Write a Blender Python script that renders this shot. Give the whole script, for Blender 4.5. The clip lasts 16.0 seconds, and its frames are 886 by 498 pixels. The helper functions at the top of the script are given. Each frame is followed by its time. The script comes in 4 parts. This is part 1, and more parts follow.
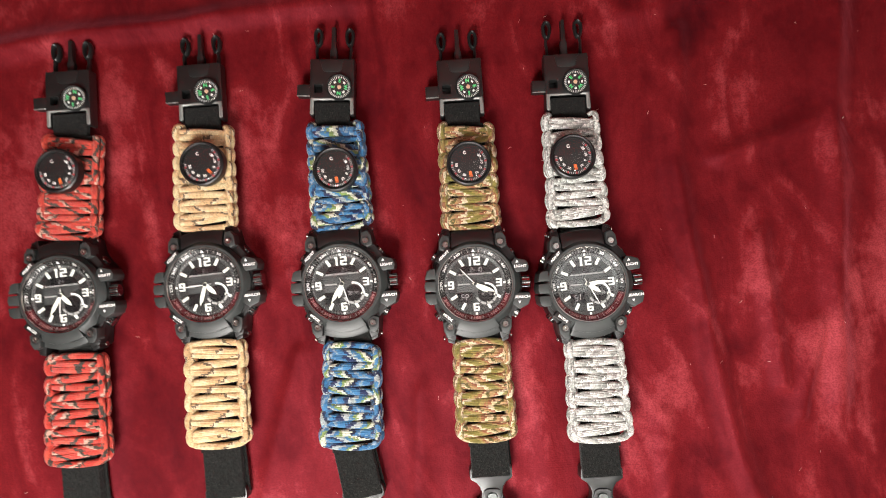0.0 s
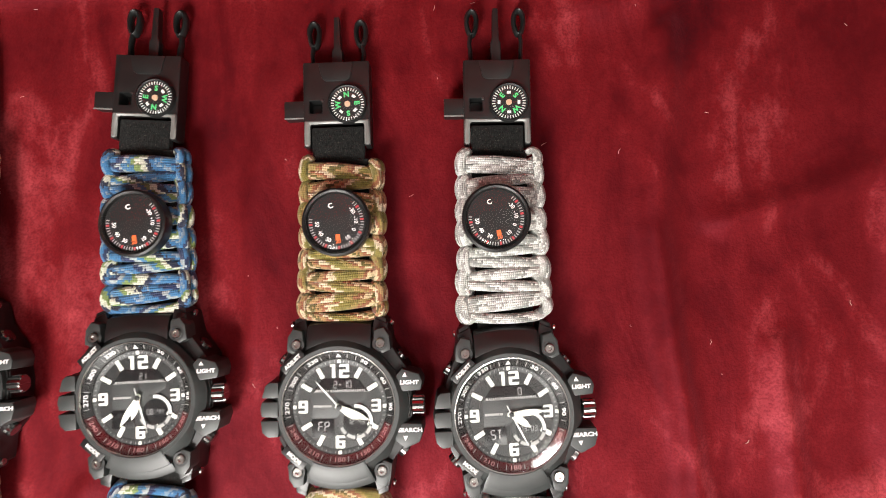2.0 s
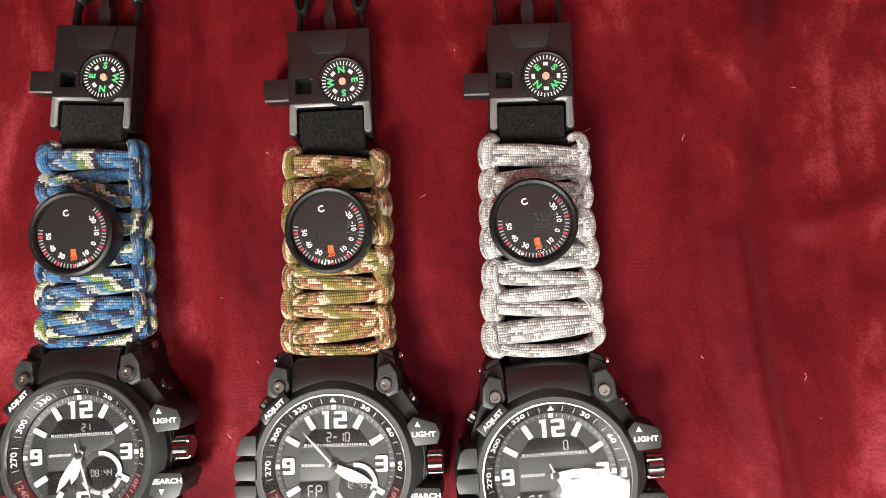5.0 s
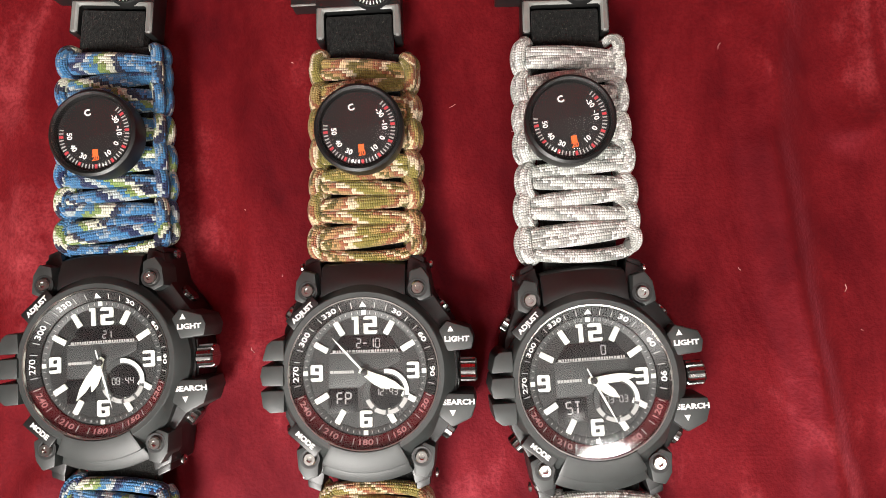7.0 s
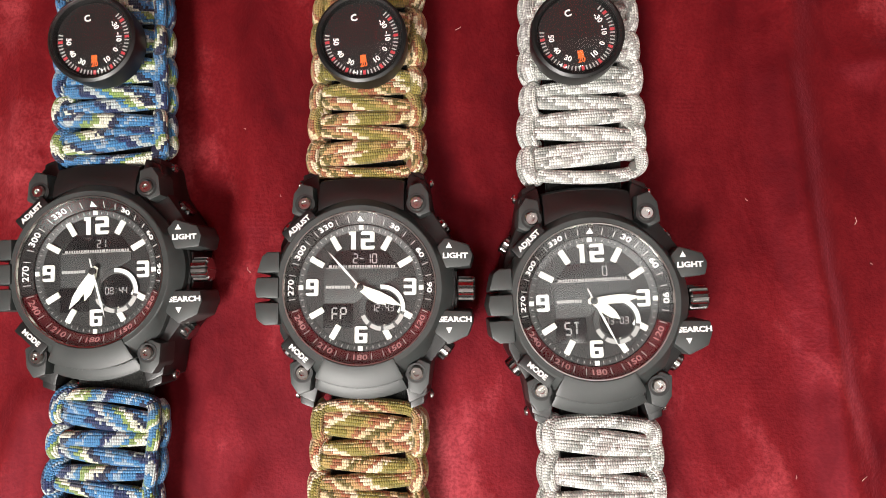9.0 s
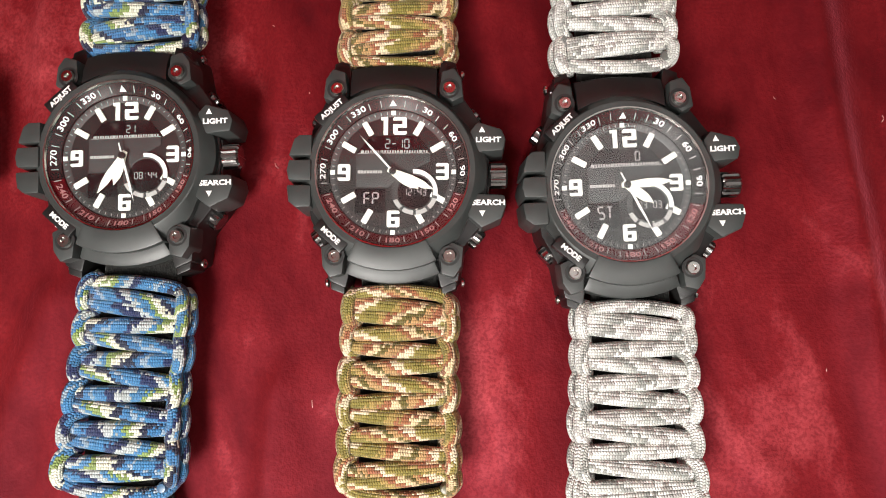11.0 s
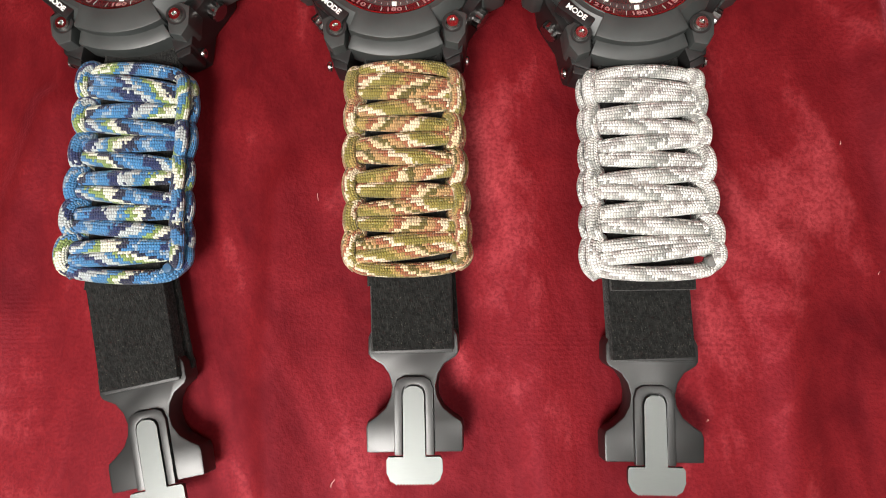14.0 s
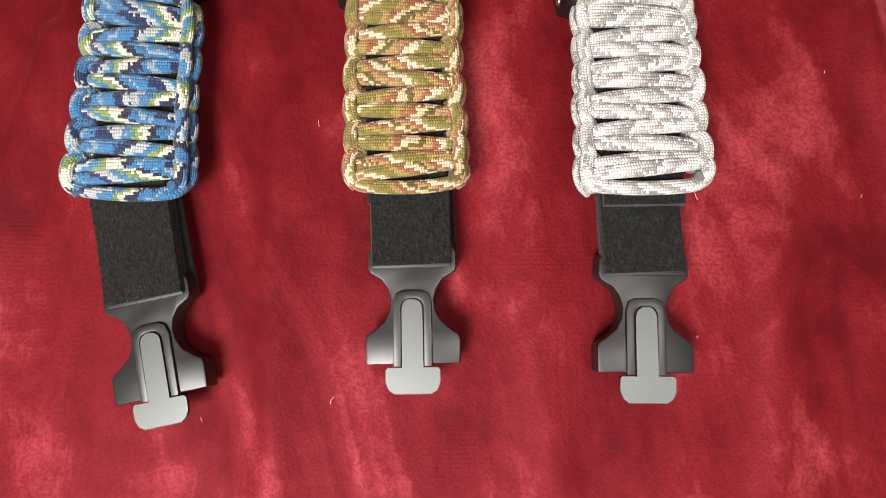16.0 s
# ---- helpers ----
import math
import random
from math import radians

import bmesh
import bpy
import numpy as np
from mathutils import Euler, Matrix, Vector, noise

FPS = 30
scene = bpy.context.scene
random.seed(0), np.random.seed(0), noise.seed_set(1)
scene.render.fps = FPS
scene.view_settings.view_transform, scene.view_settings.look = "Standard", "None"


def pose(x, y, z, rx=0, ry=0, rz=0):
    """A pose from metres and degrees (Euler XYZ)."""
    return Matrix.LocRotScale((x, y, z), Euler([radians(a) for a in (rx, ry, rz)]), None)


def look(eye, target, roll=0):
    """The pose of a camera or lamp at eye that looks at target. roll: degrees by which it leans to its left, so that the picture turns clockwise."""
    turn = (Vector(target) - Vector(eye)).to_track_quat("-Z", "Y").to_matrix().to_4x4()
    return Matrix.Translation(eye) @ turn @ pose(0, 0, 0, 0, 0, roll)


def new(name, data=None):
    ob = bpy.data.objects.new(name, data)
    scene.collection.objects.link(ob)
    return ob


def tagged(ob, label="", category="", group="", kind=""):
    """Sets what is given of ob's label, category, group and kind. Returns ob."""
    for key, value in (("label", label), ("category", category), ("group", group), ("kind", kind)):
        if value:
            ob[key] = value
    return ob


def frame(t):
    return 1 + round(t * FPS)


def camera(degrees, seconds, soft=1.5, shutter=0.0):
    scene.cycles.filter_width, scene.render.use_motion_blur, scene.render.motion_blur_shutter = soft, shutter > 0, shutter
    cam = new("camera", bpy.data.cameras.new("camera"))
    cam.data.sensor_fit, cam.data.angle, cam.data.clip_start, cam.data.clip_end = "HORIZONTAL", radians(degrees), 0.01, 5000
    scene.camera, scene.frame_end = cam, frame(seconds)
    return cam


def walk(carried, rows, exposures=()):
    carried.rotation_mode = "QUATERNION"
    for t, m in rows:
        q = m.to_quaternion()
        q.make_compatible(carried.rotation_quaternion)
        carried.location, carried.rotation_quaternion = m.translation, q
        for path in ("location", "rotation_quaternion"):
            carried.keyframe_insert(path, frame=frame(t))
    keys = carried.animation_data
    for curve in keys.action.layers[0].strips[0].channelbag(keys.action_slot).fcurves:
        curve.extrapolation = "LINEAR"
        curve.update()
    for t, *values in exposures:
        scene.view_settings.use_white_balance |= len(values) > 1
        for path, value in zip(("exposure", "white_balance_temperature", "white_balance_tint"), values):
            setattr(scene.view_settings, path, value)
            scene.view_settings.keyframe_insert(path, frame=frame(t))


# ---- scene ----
cam = camera(75.0, 16.0, 0.85, 0.3)
PATH = [
    (0, -0.01428, 0.00157, 0.32180, 3.326, 0.494, -2.061),
    (0.5, 0.00194, 0.00919, 0.28631, 1.229, 1.217, 1.161),
    (1, 0.01584, 0.02134, 0.26301, 1.618, 1.969, 1.780),
    (1.5, 0.02753, 0.03376, 0.24197, 1.998, 1.424, 1.195),
    (2, 0.03946, 0.04388, 0.21757, 3.170, 1.069, 0.175),
    (2.5, 0.04368, 0.05128, 0.20690, 3.893, 1.459, 0.583),
    (3, 0.04547, 0.06304, 0.19691, 4.497, 1.615, 0.390),
    (3.5, 0.03936, 0.06881, 0.19081, 4.162, 1.596, 0.420),
    (3.7, 0.03743, 0.06681, 0.18650, 3.878, 1.937, -0.032),
    (5.8, 0.03246, 0.03975, 0.17359, 3.788, 1.847, -0.353),
    (6, 0.03044, 0.03787, 0.17362, 3.989, 1.679, -0.196),
    (6.5, 0.02621, 0.02891, 0.17029, 3.593, 1.622, -0.276),
    (7, 0.02521, 0.02128, 0.16822, 4.198, 1.714, -0.281),
    (7.5, 0.02586, 0.01556, 0.16689, 4.479, 1.584, -0.259),
    (8, 0.02616, 0.00966, 0.16481, 4.598, 1.596, 0.216),
    (8.5, 0.02709, 0.00470, 0.16369, 4.338, 1.832, 0.634),
    (8.7, 0.02737, 0.00322, 0.16381, 4.122, 2.268, 1.095),
    (10.8, 0.01799, -0.02921, 0.16181, 4.601, 1.273, 1.596),
    (11, 0.01768, -0.03173, 0.16112, 4.962, 1.549, 1.600),
    (11.5, 0.01953, -0.04179, 0.16000, 5.056, 1.683, 0.932),
    (12, 0.01788, -0.05177, 0.15950, 5.220, 1.834, 0.743),
    (12.5, 0.01743, -0.06236, 0.15740, 5.381, 1.879, -0.170),
    (13, 0.01616, -0.07114, 0.15569, 5.164, 1.985, -0.381),
    (13.5, 0.01677, -0.08215, 0.15497, 5.455, 2.002, -0.350),
    (14, 0.01734, -0.08961, 0.15349, 5.199, 1.981, -0.059),
    (14.5, 0.01632, -0.09815, 0.15183, 4.991, 2.134, -0.166),
    (15, 0.01478, -0.10712, 0.15160, 5.630, 1.566, 0.111),
    (15.5, 0.01335, -0.11041, 0.15623, 6.861, 1.106, -1.434),
    (16, 0.01621, -0.11215, 0.15542, 5.776, 1.302, 0.019),
]
walk(cam, [(t, pose(x, y, z, rx, ry, rz)) for t, x, y, z, rx, ry, rz in PATH], [(0.0, 0.1), (2.5, 0.28), (8.0, 0.2), (12.0, 0.0), (14.5, -0.08), (16.0, 0.02)])

# world: a dim room, lit by the lamps below
world = bpy.data.worlds.new("world")
scene.world = world
world.use_nodes = True
world.node_tree.nodes["Background"].inputs[0].default_value = (0.6, 0.62, 0.65, 1)
world.node_tree.nodes["Background"].inputs[1].default_value = 0.1


def lamp_light(name, kind, at_, watts, colour, size, aim=(0, 0, 0)):
    data = bpy.data.lights.new(name, kind)
    data.energy, data.color = watts, colour
    if kind == "AREA":
        data.shape, data.size, data.size_y = "RECTANGLE", size, size
    else:
        data.shadow_soft_size = size
    ob = new(name, data)
    ob.matrix_basis = look(at_, aim)
    return ob


# an open lamp beside the table, a smaller bare one nearer by, and two added overhead
lamp_light("table_lamp_light", "POINT", (-0.13, -0.33, 0.41), 22, (1.0, 0.96, 0.91), 0.1)
lamp_light("bulb_light", "POINT", (0.17, -0.18, 0.42), 3.0, (1.0, 0.97, 0.92), 0.05)
# dim panel added in place of the grey ceiling mirrored in one dial
lamp_light("panel_light", "AREA", (0.62, 0.35, 1.62), 1.6, (0.95, 1.0, 0.97), 0.8, (0.62, 0.35, 0))
# added lamp above the red canopy, only there to make it glow
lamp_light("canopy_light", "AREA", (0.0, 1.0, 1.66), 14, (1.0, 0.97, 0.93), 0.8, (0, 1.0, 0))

# ---- materials ----
MM = 0.001


def mat(name, colour=(0.5, 0.5, 0.5), rough=0.5, metal=0.0, spec=0.5):
    m = bpy.data.materials.new(name)
    m.use_nodes = True
    b = m.node_tree.nodes["Principled BSDF"]
    b.inputs["Base Color"].default_value = (*colour, 1)
    b.inputs["Roughness"].default_value = rough
    b.inputs["Metallic"].default_value = metal
    b.inputs["Specular IOR Level"].default_value = spec
    return m


class Net:
    """Short hand for wiring nodes."""

    def __init__(self, m):
        self.t = m.node_tree
        self.b = self.t.nodes["Principled BSDF"]

    def node(self, kind, **props):
        n = self.t.nodes.new(kind)
        for k, v in props.items():
            setattr(n, k, v)
        return n

    def link(self, a, b):
        self.t.links.new(a, b)

    def put(self, socket, v):
        if hasattr(v, "is_linked"):
            self.link(v, socket)
        else:
            socket.default_value = v

    def math(self, op, a, b=0.0, c=0.0):
        n = self.node("ShaderNodeMath", operation=op)
        for s, v in zip(n.inputs, (a, b, c)):
            self.put(s, v)
        return n.outputs[0]

    def noise(self, scale, vec=None, detail=3.0, rough=0.55, warp=0.0):
        n = self.node("ShaderNodeTexNoise")
        n.inputs["Scale"].default_value = scale
        n.inputs["Detail"].default_value = detail
        n.inputs["Roughness"].default_value = rough
        n.inputs["Distortion"].default_value = warp
        if vec is not None:
            self.link(vec, n.inputs["Vector"])
        return n.outputs["Fac"]

    def coord(self, which="Object"):
        return self.node("ShaderNodeTexCoord").outputs[which]

    def ramp(self, fac, stops, interp="LINEAR"):
        n = self.node("ShaderNodeValToRGB")
        n.color_ramp.interpolation = interp
        els = n.color_ramp.elements
        while len(els) < len(stops):
            els.new(0.5)
        for e, (p, c) in zip(els, stops):
            e.position, e.color = p, (*c, 1)
        self.link(fac, n.inputs[0])
        return n.outputs[0]

    def mix(self, fac, a, b):
        n = self.node("ShaderNodeMix", data_type="RGBA")
        self.put(n.inputs[0], fac)
        self.put(n.inputs[6], a)
        self.put(n.inputs[7], b)
        return n.outputs[2]

    def bump(self, height, strength, distance):
        n = self.node("ShaderNodeBump")
        n.inputs["Strength"].default_value = strength
        n.inputs["Distance"].default_value = distance
        self.link(height, n.inputs["Height"])
        self.link(n.outputs[0], self.b.inputs["Normal"])

    def comb(self, x, y, z):
        n = self.node("ShaderNodeCombineXYZ")
        for s, v in zip(n.inputs, (x, y, z)):
            self.put(s, v)
        return n.outputs[0]

    def sep(self, v):
        n = self.node("ShaderNodeSeparateXYZ")
        self.link(v, n.inputs[0])
        return n.outputs


def velvet():
    m = mat("crushed_velvet", (0.3, 0.008, 0.012), 0.5, spec=0.3)
    n = Net(m)
    xyz = n.coord("Object")
    s = n.sep(xyz)
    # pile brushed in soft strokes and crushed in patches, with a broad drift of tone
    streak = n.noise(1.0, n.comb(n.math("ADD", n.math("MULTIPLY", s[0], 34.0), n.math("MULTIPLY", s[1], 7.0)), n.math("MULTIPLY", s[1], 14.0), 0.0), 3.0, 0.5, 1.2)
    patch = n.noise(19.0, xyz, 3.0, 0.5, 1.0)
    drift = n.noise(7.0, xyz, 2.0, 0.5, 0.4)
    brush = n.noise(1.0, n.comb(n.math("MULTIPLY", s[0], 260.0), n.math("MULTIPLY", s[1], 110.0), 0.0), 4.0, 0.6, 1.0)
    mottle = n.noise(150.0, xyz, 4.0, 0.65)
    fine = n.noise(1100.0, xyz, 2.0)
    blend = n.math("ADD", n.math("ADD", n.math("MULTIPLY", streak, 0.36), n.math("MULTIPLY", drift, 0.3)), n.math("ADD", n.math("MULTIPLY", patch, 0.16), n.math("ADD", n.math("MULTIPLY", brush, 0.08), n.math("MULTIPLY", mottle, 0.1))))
    # the paler, pinker stops put the pile's patchy sheen into the colour
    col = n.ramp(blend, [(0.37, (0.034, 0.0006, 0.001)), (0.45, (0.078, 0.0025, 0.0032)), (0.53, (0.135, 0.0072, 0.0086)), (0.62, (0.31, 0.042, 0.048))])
    col = n.mix(n.ramp(fine, [(0.4, (0.4, 0.4, 0.4)), (0.56, (0, 0, 0))]), col, (0.07, 0.001, 0.002, 1))
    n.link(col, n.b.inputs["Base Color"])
    n.link(n.ramp(blend, [(0.38, (0.75, 0.75, 0.75)), (0.62, (0.55, 0.55, 0.55))]), n.b.inputs["Roughness"])
    n.b.inputs["Specular Tint"].default_value = (1.0, 0.3, 0.44, 1)
    n.b.inputs["Sheen Weight"].default_value = 0.6
    n.b.inputs["Sheen Roughness"].default_value = 0.36
    n.b.inputs["Sheen Tint"].default_value = (1.0, 0.2, 0.28, 1)
    # worn ribs of the weave, the nap, and the lie of the pile
    rib = n.math("SINE", n.math("MULTIPLY", s[1], 5200.0))
    ribmask = n.ramp(n.noise(26.0, xyz, 2.0), [(0.56, (0, 0, 0)), (0.7, (1, 1, 1))])
    h = n.math("ADD", n.math("MULTIPLY", n.math("MULTIPLY", rib, ribmask), 0.03), n.math("ADD", n.math("MULTIPLY", fine, 0.4), n.math("MULTIPLY", mottle, 0.18)))
    h = n.math("ADD", h, n.math("ADD", n.math("MULTIPLY", n.math("ADD", n.math("MULTIPLY", patch, 0.6), n.math("MULTIPLY", streak, 1.5)), 2.4), n.math("MULTIPLY", brush, 0.12)))
    n.bump(h, 0.5, 0.0008)
    return m


def paracord(name, stops, dither=0.1, band=0.075, slant=0.07):
    """Braided sheath: u runs along the cord in millimetres, v once round it; the yarns show as rows of long grains."""
    m = mat(name, (0.5, 0.5, 0.5), 0.36, spec=0.6)
    n = Net(m)
    uv = n.sep(n.coord("UV"))
    rnd = n.node("ShaderNodeObjectInfo").outputs["Random"]
    rows = n.math("MULTIPLY", uv[1], 14.0)
    row = n.math("FLOOR", rows)
    # grains lean one way in one row and the other way in the next
    lean = n.math("MULTIPLY", n.math("SUBTRACT", n.math("MULTIPLY", n.math("FLOORED_MODULO", row, 2.0), 2.0), 1.0), n.math("MULTIPLY", n.math("FRACT", rows), 0.3))
    along = n.math("ADD", n.math("ADD", n.math("MULTIPLY", uv[0], 1.6), n.math("MULTIPLY", row, 0.5)), lean)
    grain = n.math("FLOOR", along)
    cell = n.node("ShaderNodeTexWhiteNoise", noise_dimensions="3D")
    n.link(n.comb(grain, row, n.math("MULTIPLY", rnd, 91.0)), cell.inputs["Vector"])
    # dyed lengths of yarn wind round the cord, so the colours run in slanting bands
    wander = n.noise(1.0, n.comb(n.math("MULTIPLY", grain, 0.07), n.math("MULTIPLY", row, 0.2), n.math("MULTIPLY", rnd, 60.0)), 1.0)
    hand = n.math("SUBTRACT", n.math("MULTIPLY", n.math("GREATER_THAN", n.math("FRACT", n.math("MULTIPLY", rnd, 13.0)), 0.5), 2.0), 1.0)
    turn = n.math("ADD", n.math("MULTIPLY", grain, 0.52 * band), n.math("MULTIPLY", n.math("MULTIPLY", row, hand), 0.78 * slant))
    turn = n.math("ADD", n.math("ADD", turn, n.math("MULTIPLY", rnd, 37.0)), n.math("MULTIPLY", wander, 0.45))
    fac = n.math("FRACT", n.math("ADD", turn, n.math("MULTIPLY", n.math("SUBTRACT", cell.outputs["Value"], 0.5), dither)))
    col = n.ramp(fac, stops, "CONSTANT")
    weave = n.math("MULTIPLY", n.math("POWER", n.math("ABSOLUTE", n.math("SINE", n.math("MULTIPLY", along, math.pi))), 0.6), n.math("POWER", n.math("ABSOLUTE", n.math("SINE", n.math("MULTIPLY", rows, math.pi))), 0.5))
    # shade in the gaps between the grains, painted into the colour
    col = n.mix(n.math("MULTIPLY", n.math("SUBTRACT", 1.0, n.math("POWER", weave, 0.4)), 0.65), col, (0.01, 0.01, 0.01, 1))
    # each yarn of the braid takes the dye a little differently
    yarn = n.ramp(cell.outputs["Value"], [(0.0, (0.58, 0.56, 0.53)), (0.4, (0.92, 0.92, 0.92)), (1.0, (1, 1, 1))])
    tone = n.node("ShaderNodeMix", data_type="RGBA", blend_type="MULTIPLY")
    n.put(tone.inputs[0], 0.8)
    n.link(col, tone.inputs[6])
    n.link(yarn, tone.inputs[7])
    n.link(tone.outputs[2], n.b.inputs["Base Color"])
    n.b.inputs["Sheen Weight"].default_value = 0.1
    n.bump(weave, 0.9, 0.0004)
    return m


def resin(name, colour, rough, spread=0.06, grain=2600.0):
    m = mat(name, colour, rough, spec=0.5)
    n = Net(m)
    xyz = n.coord("Object")
    smudge = n.noise(140.0, xyz, 4.0)
    n.link(n.math("ADD", n.math("MULTIPLY", smudge, spread * 2), rough - spread), n.b.inputs["Roughness"])
    hi, lo = tuple(min(1, c * 1.25) for c in colour), tuple(c * 0.8 for c in colour)
    n.link(n.ramp(smudge, [(0.3, lo), (0.7, hi)]), n.b.inputs["Base Color"])
    n.bump(n.noise(grain, xyz, 2.0), 0.05, 0.0002)
    return m


def felt():
    m = mat("black_felt", (0.012, 0.012, 0.012), 0.9, spec=0.1)
    n = Net(m)
    xyz = n.coord("Object")
    s = n.sep(xyz)
    fib = n.noise(900.0, xyz, 4.0, 0.7)
    lint = n.noise(2200.0, xyz, 2.0)
    # stray fibres combed along the strap
    comb = n.noise(1.0, n.comb(n.math("ADD", n.math("MULTIPLY", s[0], 2600.0), n.math("MULTIPLY", s[1], 500.0)), n.math("MULTIPLY", s[1], 420.0), s[2]), 3.0, 0.6, 0.6)
    col = n.ramp(fib, [(0.35, (0.004, 0.004, 0.004)), (0.62, (0.014, 0.014, 0.0132))])
    col = n.mix(n.ramp(comb, [(0.54, (0, 0, 0)), (0.72, (0.45, 0.45, 0.45))]), col, (0.05, 0.05, 0.045, 1))
    col = n.mix(n.ramp(lint, [(0.66, (0, 0, 0)), (0.74, (0.5, 0.5, 0.5))]), col, (0.16, 0.15, 0.12, 1))
    n.link(col, n.b.inputs["Base Color"])
    n.b.inputs["Sheen Weight"].default_value = 0.08
    n.bump(fib, 0.8, 0.0007)
    return m


def metal(name, colour, rough):
    m = mat(name, colour, rough, 1.0)
    n = Net(m)
    s = n.sep(n.coord("Object"))
    brush = n.noise(1.0, n.comb(n.math("MULTIPLY", s[0], 300.0), n.math("MULTIPLY", s[1], 4000.0), s[2]), 3.0)
    n.link(n.math("ADD", n.math("MULTIPLY", brush, 0.2), rough - 0.1), n.b.inputs["Roughness"])
    return m


def clear(name, ior, tint=(1, 1, 1)):
    """Thin clear cover: light passes straight through, Fresnel adds the gloss."""
    m = bpy.data.materials.new(name)
    m.use_nodes = True
    t = m.node_tree
    t.nodes.remove(t.nodes["Principled BSDF"])
    through_, gloss, blend, fres = (t.nodes.new("ShaderNode" + k) for k in ("BsdfTransparent", "BsdfGlossy", "MixShader", "Fresnel"))
    through_.inputs[0].default_value = (*tint, 1)
    gloss.inputs["Roughness"].default_value = 0.07
    fres.inputs["IOR"].default_value = ior
    t.links.new(fres.outputs[0], blend.inputs[0])
    t.links.new(through_.outputs[0], blend.inputs[1])
    t.links.new(gloss.outputs[0], blend.inputs[2])
    t.links.new(blend.outputs[0], t.nodes["Material Output"].inputs[0])
    return m


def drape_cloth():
    """Thin red sheet that lets part of the light through, so the lamp added above it makes it glow."""
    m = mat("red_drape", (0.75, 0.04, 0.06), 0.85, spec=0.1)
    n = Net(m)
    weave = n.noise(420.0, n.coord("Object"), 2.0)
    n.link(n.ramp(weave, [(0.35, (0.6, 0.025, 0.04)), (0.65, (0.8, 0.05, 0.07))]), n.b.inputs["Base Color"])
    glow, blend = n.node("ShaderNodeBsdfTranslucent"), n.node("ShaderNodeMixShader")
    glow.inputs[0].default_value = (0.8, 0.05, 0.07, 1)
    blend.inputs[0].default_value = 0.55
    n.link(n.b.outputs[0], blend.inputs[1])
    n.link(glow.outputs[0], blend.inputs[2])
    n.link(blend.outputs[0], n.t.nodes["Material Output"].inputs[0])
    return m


def plaster(name, colour):
    m = mat(name, colour, 0.85, spec=0.2)
    n = Net(m)
    xyz = n.coord("Object")
    k = n.noise(3.0, xyz, 5.0)
    n.link(n.ramp(k, [(0.3, tuple(c * 0.9 for c in colour)), (0.7, colour)]), n.b.inputs["Base Color"])
    n.bump(n.noise(120.0, xyz, 3.0), 0.2, 0.002)
    return m


VELVET = velvet()
GREY_RESIN = resin("grey_resin", (0.029, 0.032, 0.031), 0.46)
DARK_RESIN = resin("black_resin", (0.008, 0.0075, 0.0075), 0.4)
NYLON = resin("black_nylon", (0.0105, 0.011, 0.0108), 0.38)
FELT = felt()
# paler nylon: the light caught by buckle edges is put into the colour
LIT_EDGE = resin("worn_nylon", (0.17, 0.17, 0.16), 0.36)
STEEL = metal("dull_steel", (0.12, 0.127, 0.124), 0.45)
SCREW = metal("screw_steel", (0.5, 0.48, 0.46), 0.2)
CROWN = metal("dark_steel", (0.26, 0.25, 0.245), 0.24)
GLASS = clear("watch_glass", 2.0)
DOME = clear("clear_plastic", 1.32)
DIAL = resin("dial_charcoal", (0.011, 0.012, 0.012), 0.5)
PLATE = resin("dial_grey", (0.04, 0.043, 0.043), 0.5)
LCD = mat("lcd_black", (0.006, 0.006, 0.007), 0.25)
LCD_INK = mat("lcd_segments", (0.3, 0.3, 0.3), 0.4)
FLANGE = mat("flange_black", (0.012, 0.012, 0.012), 0.2)
FLANGE_RED = mat("flange_red", (0.075, 0.004, 0.007), 0.2)
INK = mat("white_print", (0.82, 0.82, 0.8), 0.5)
INK_DIM = mat("grey_print", (0.42, 0.42, 0.41), 0.5)
INK_PINK = mat("pink_print", (0.5, 0.22, 0.22), 0.5)
LUME = mat("luminous_white", (0.85, 0.87, 0.8), 0.55)
LUME_WARM = mat("luminous_cream", (0.88, 0.88, 0.76), 0.55)
GREEN = mat("green_print", (0.1, 0.72, 0.24), 0.5)
ORANGE = mat("orange_print", (0.75, 0.14, 0.03), 0.5)
RED_INK = mat("red_print", (0.5, 0.05, 0.06), 0.5)
YELLOW = mat("yellow_print", (0.75, 0.5, 0.08), 0.5)
COPPER = mat("copper_pivot", (0.62, 0.42, 0.28), 0.4)
BLACK_CARD = mat("black_card", (0.01, 0.01, 0.01), 0.5)

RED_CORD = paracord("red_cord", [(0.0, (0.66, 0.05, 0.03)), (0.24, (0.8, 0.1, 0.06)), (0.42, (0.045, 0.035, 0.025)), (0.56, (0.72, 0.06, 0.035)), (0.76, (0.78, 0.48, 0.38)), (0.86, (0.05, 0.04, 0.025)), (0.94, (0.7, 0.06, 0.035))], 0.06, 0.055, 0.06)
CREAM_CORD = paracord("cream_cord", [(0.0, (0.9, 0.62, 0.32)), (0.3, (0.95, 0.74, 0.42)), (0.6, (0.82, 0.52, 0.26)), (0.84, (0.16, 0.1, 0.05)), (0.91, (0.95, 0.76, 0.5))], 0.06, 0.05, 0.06)
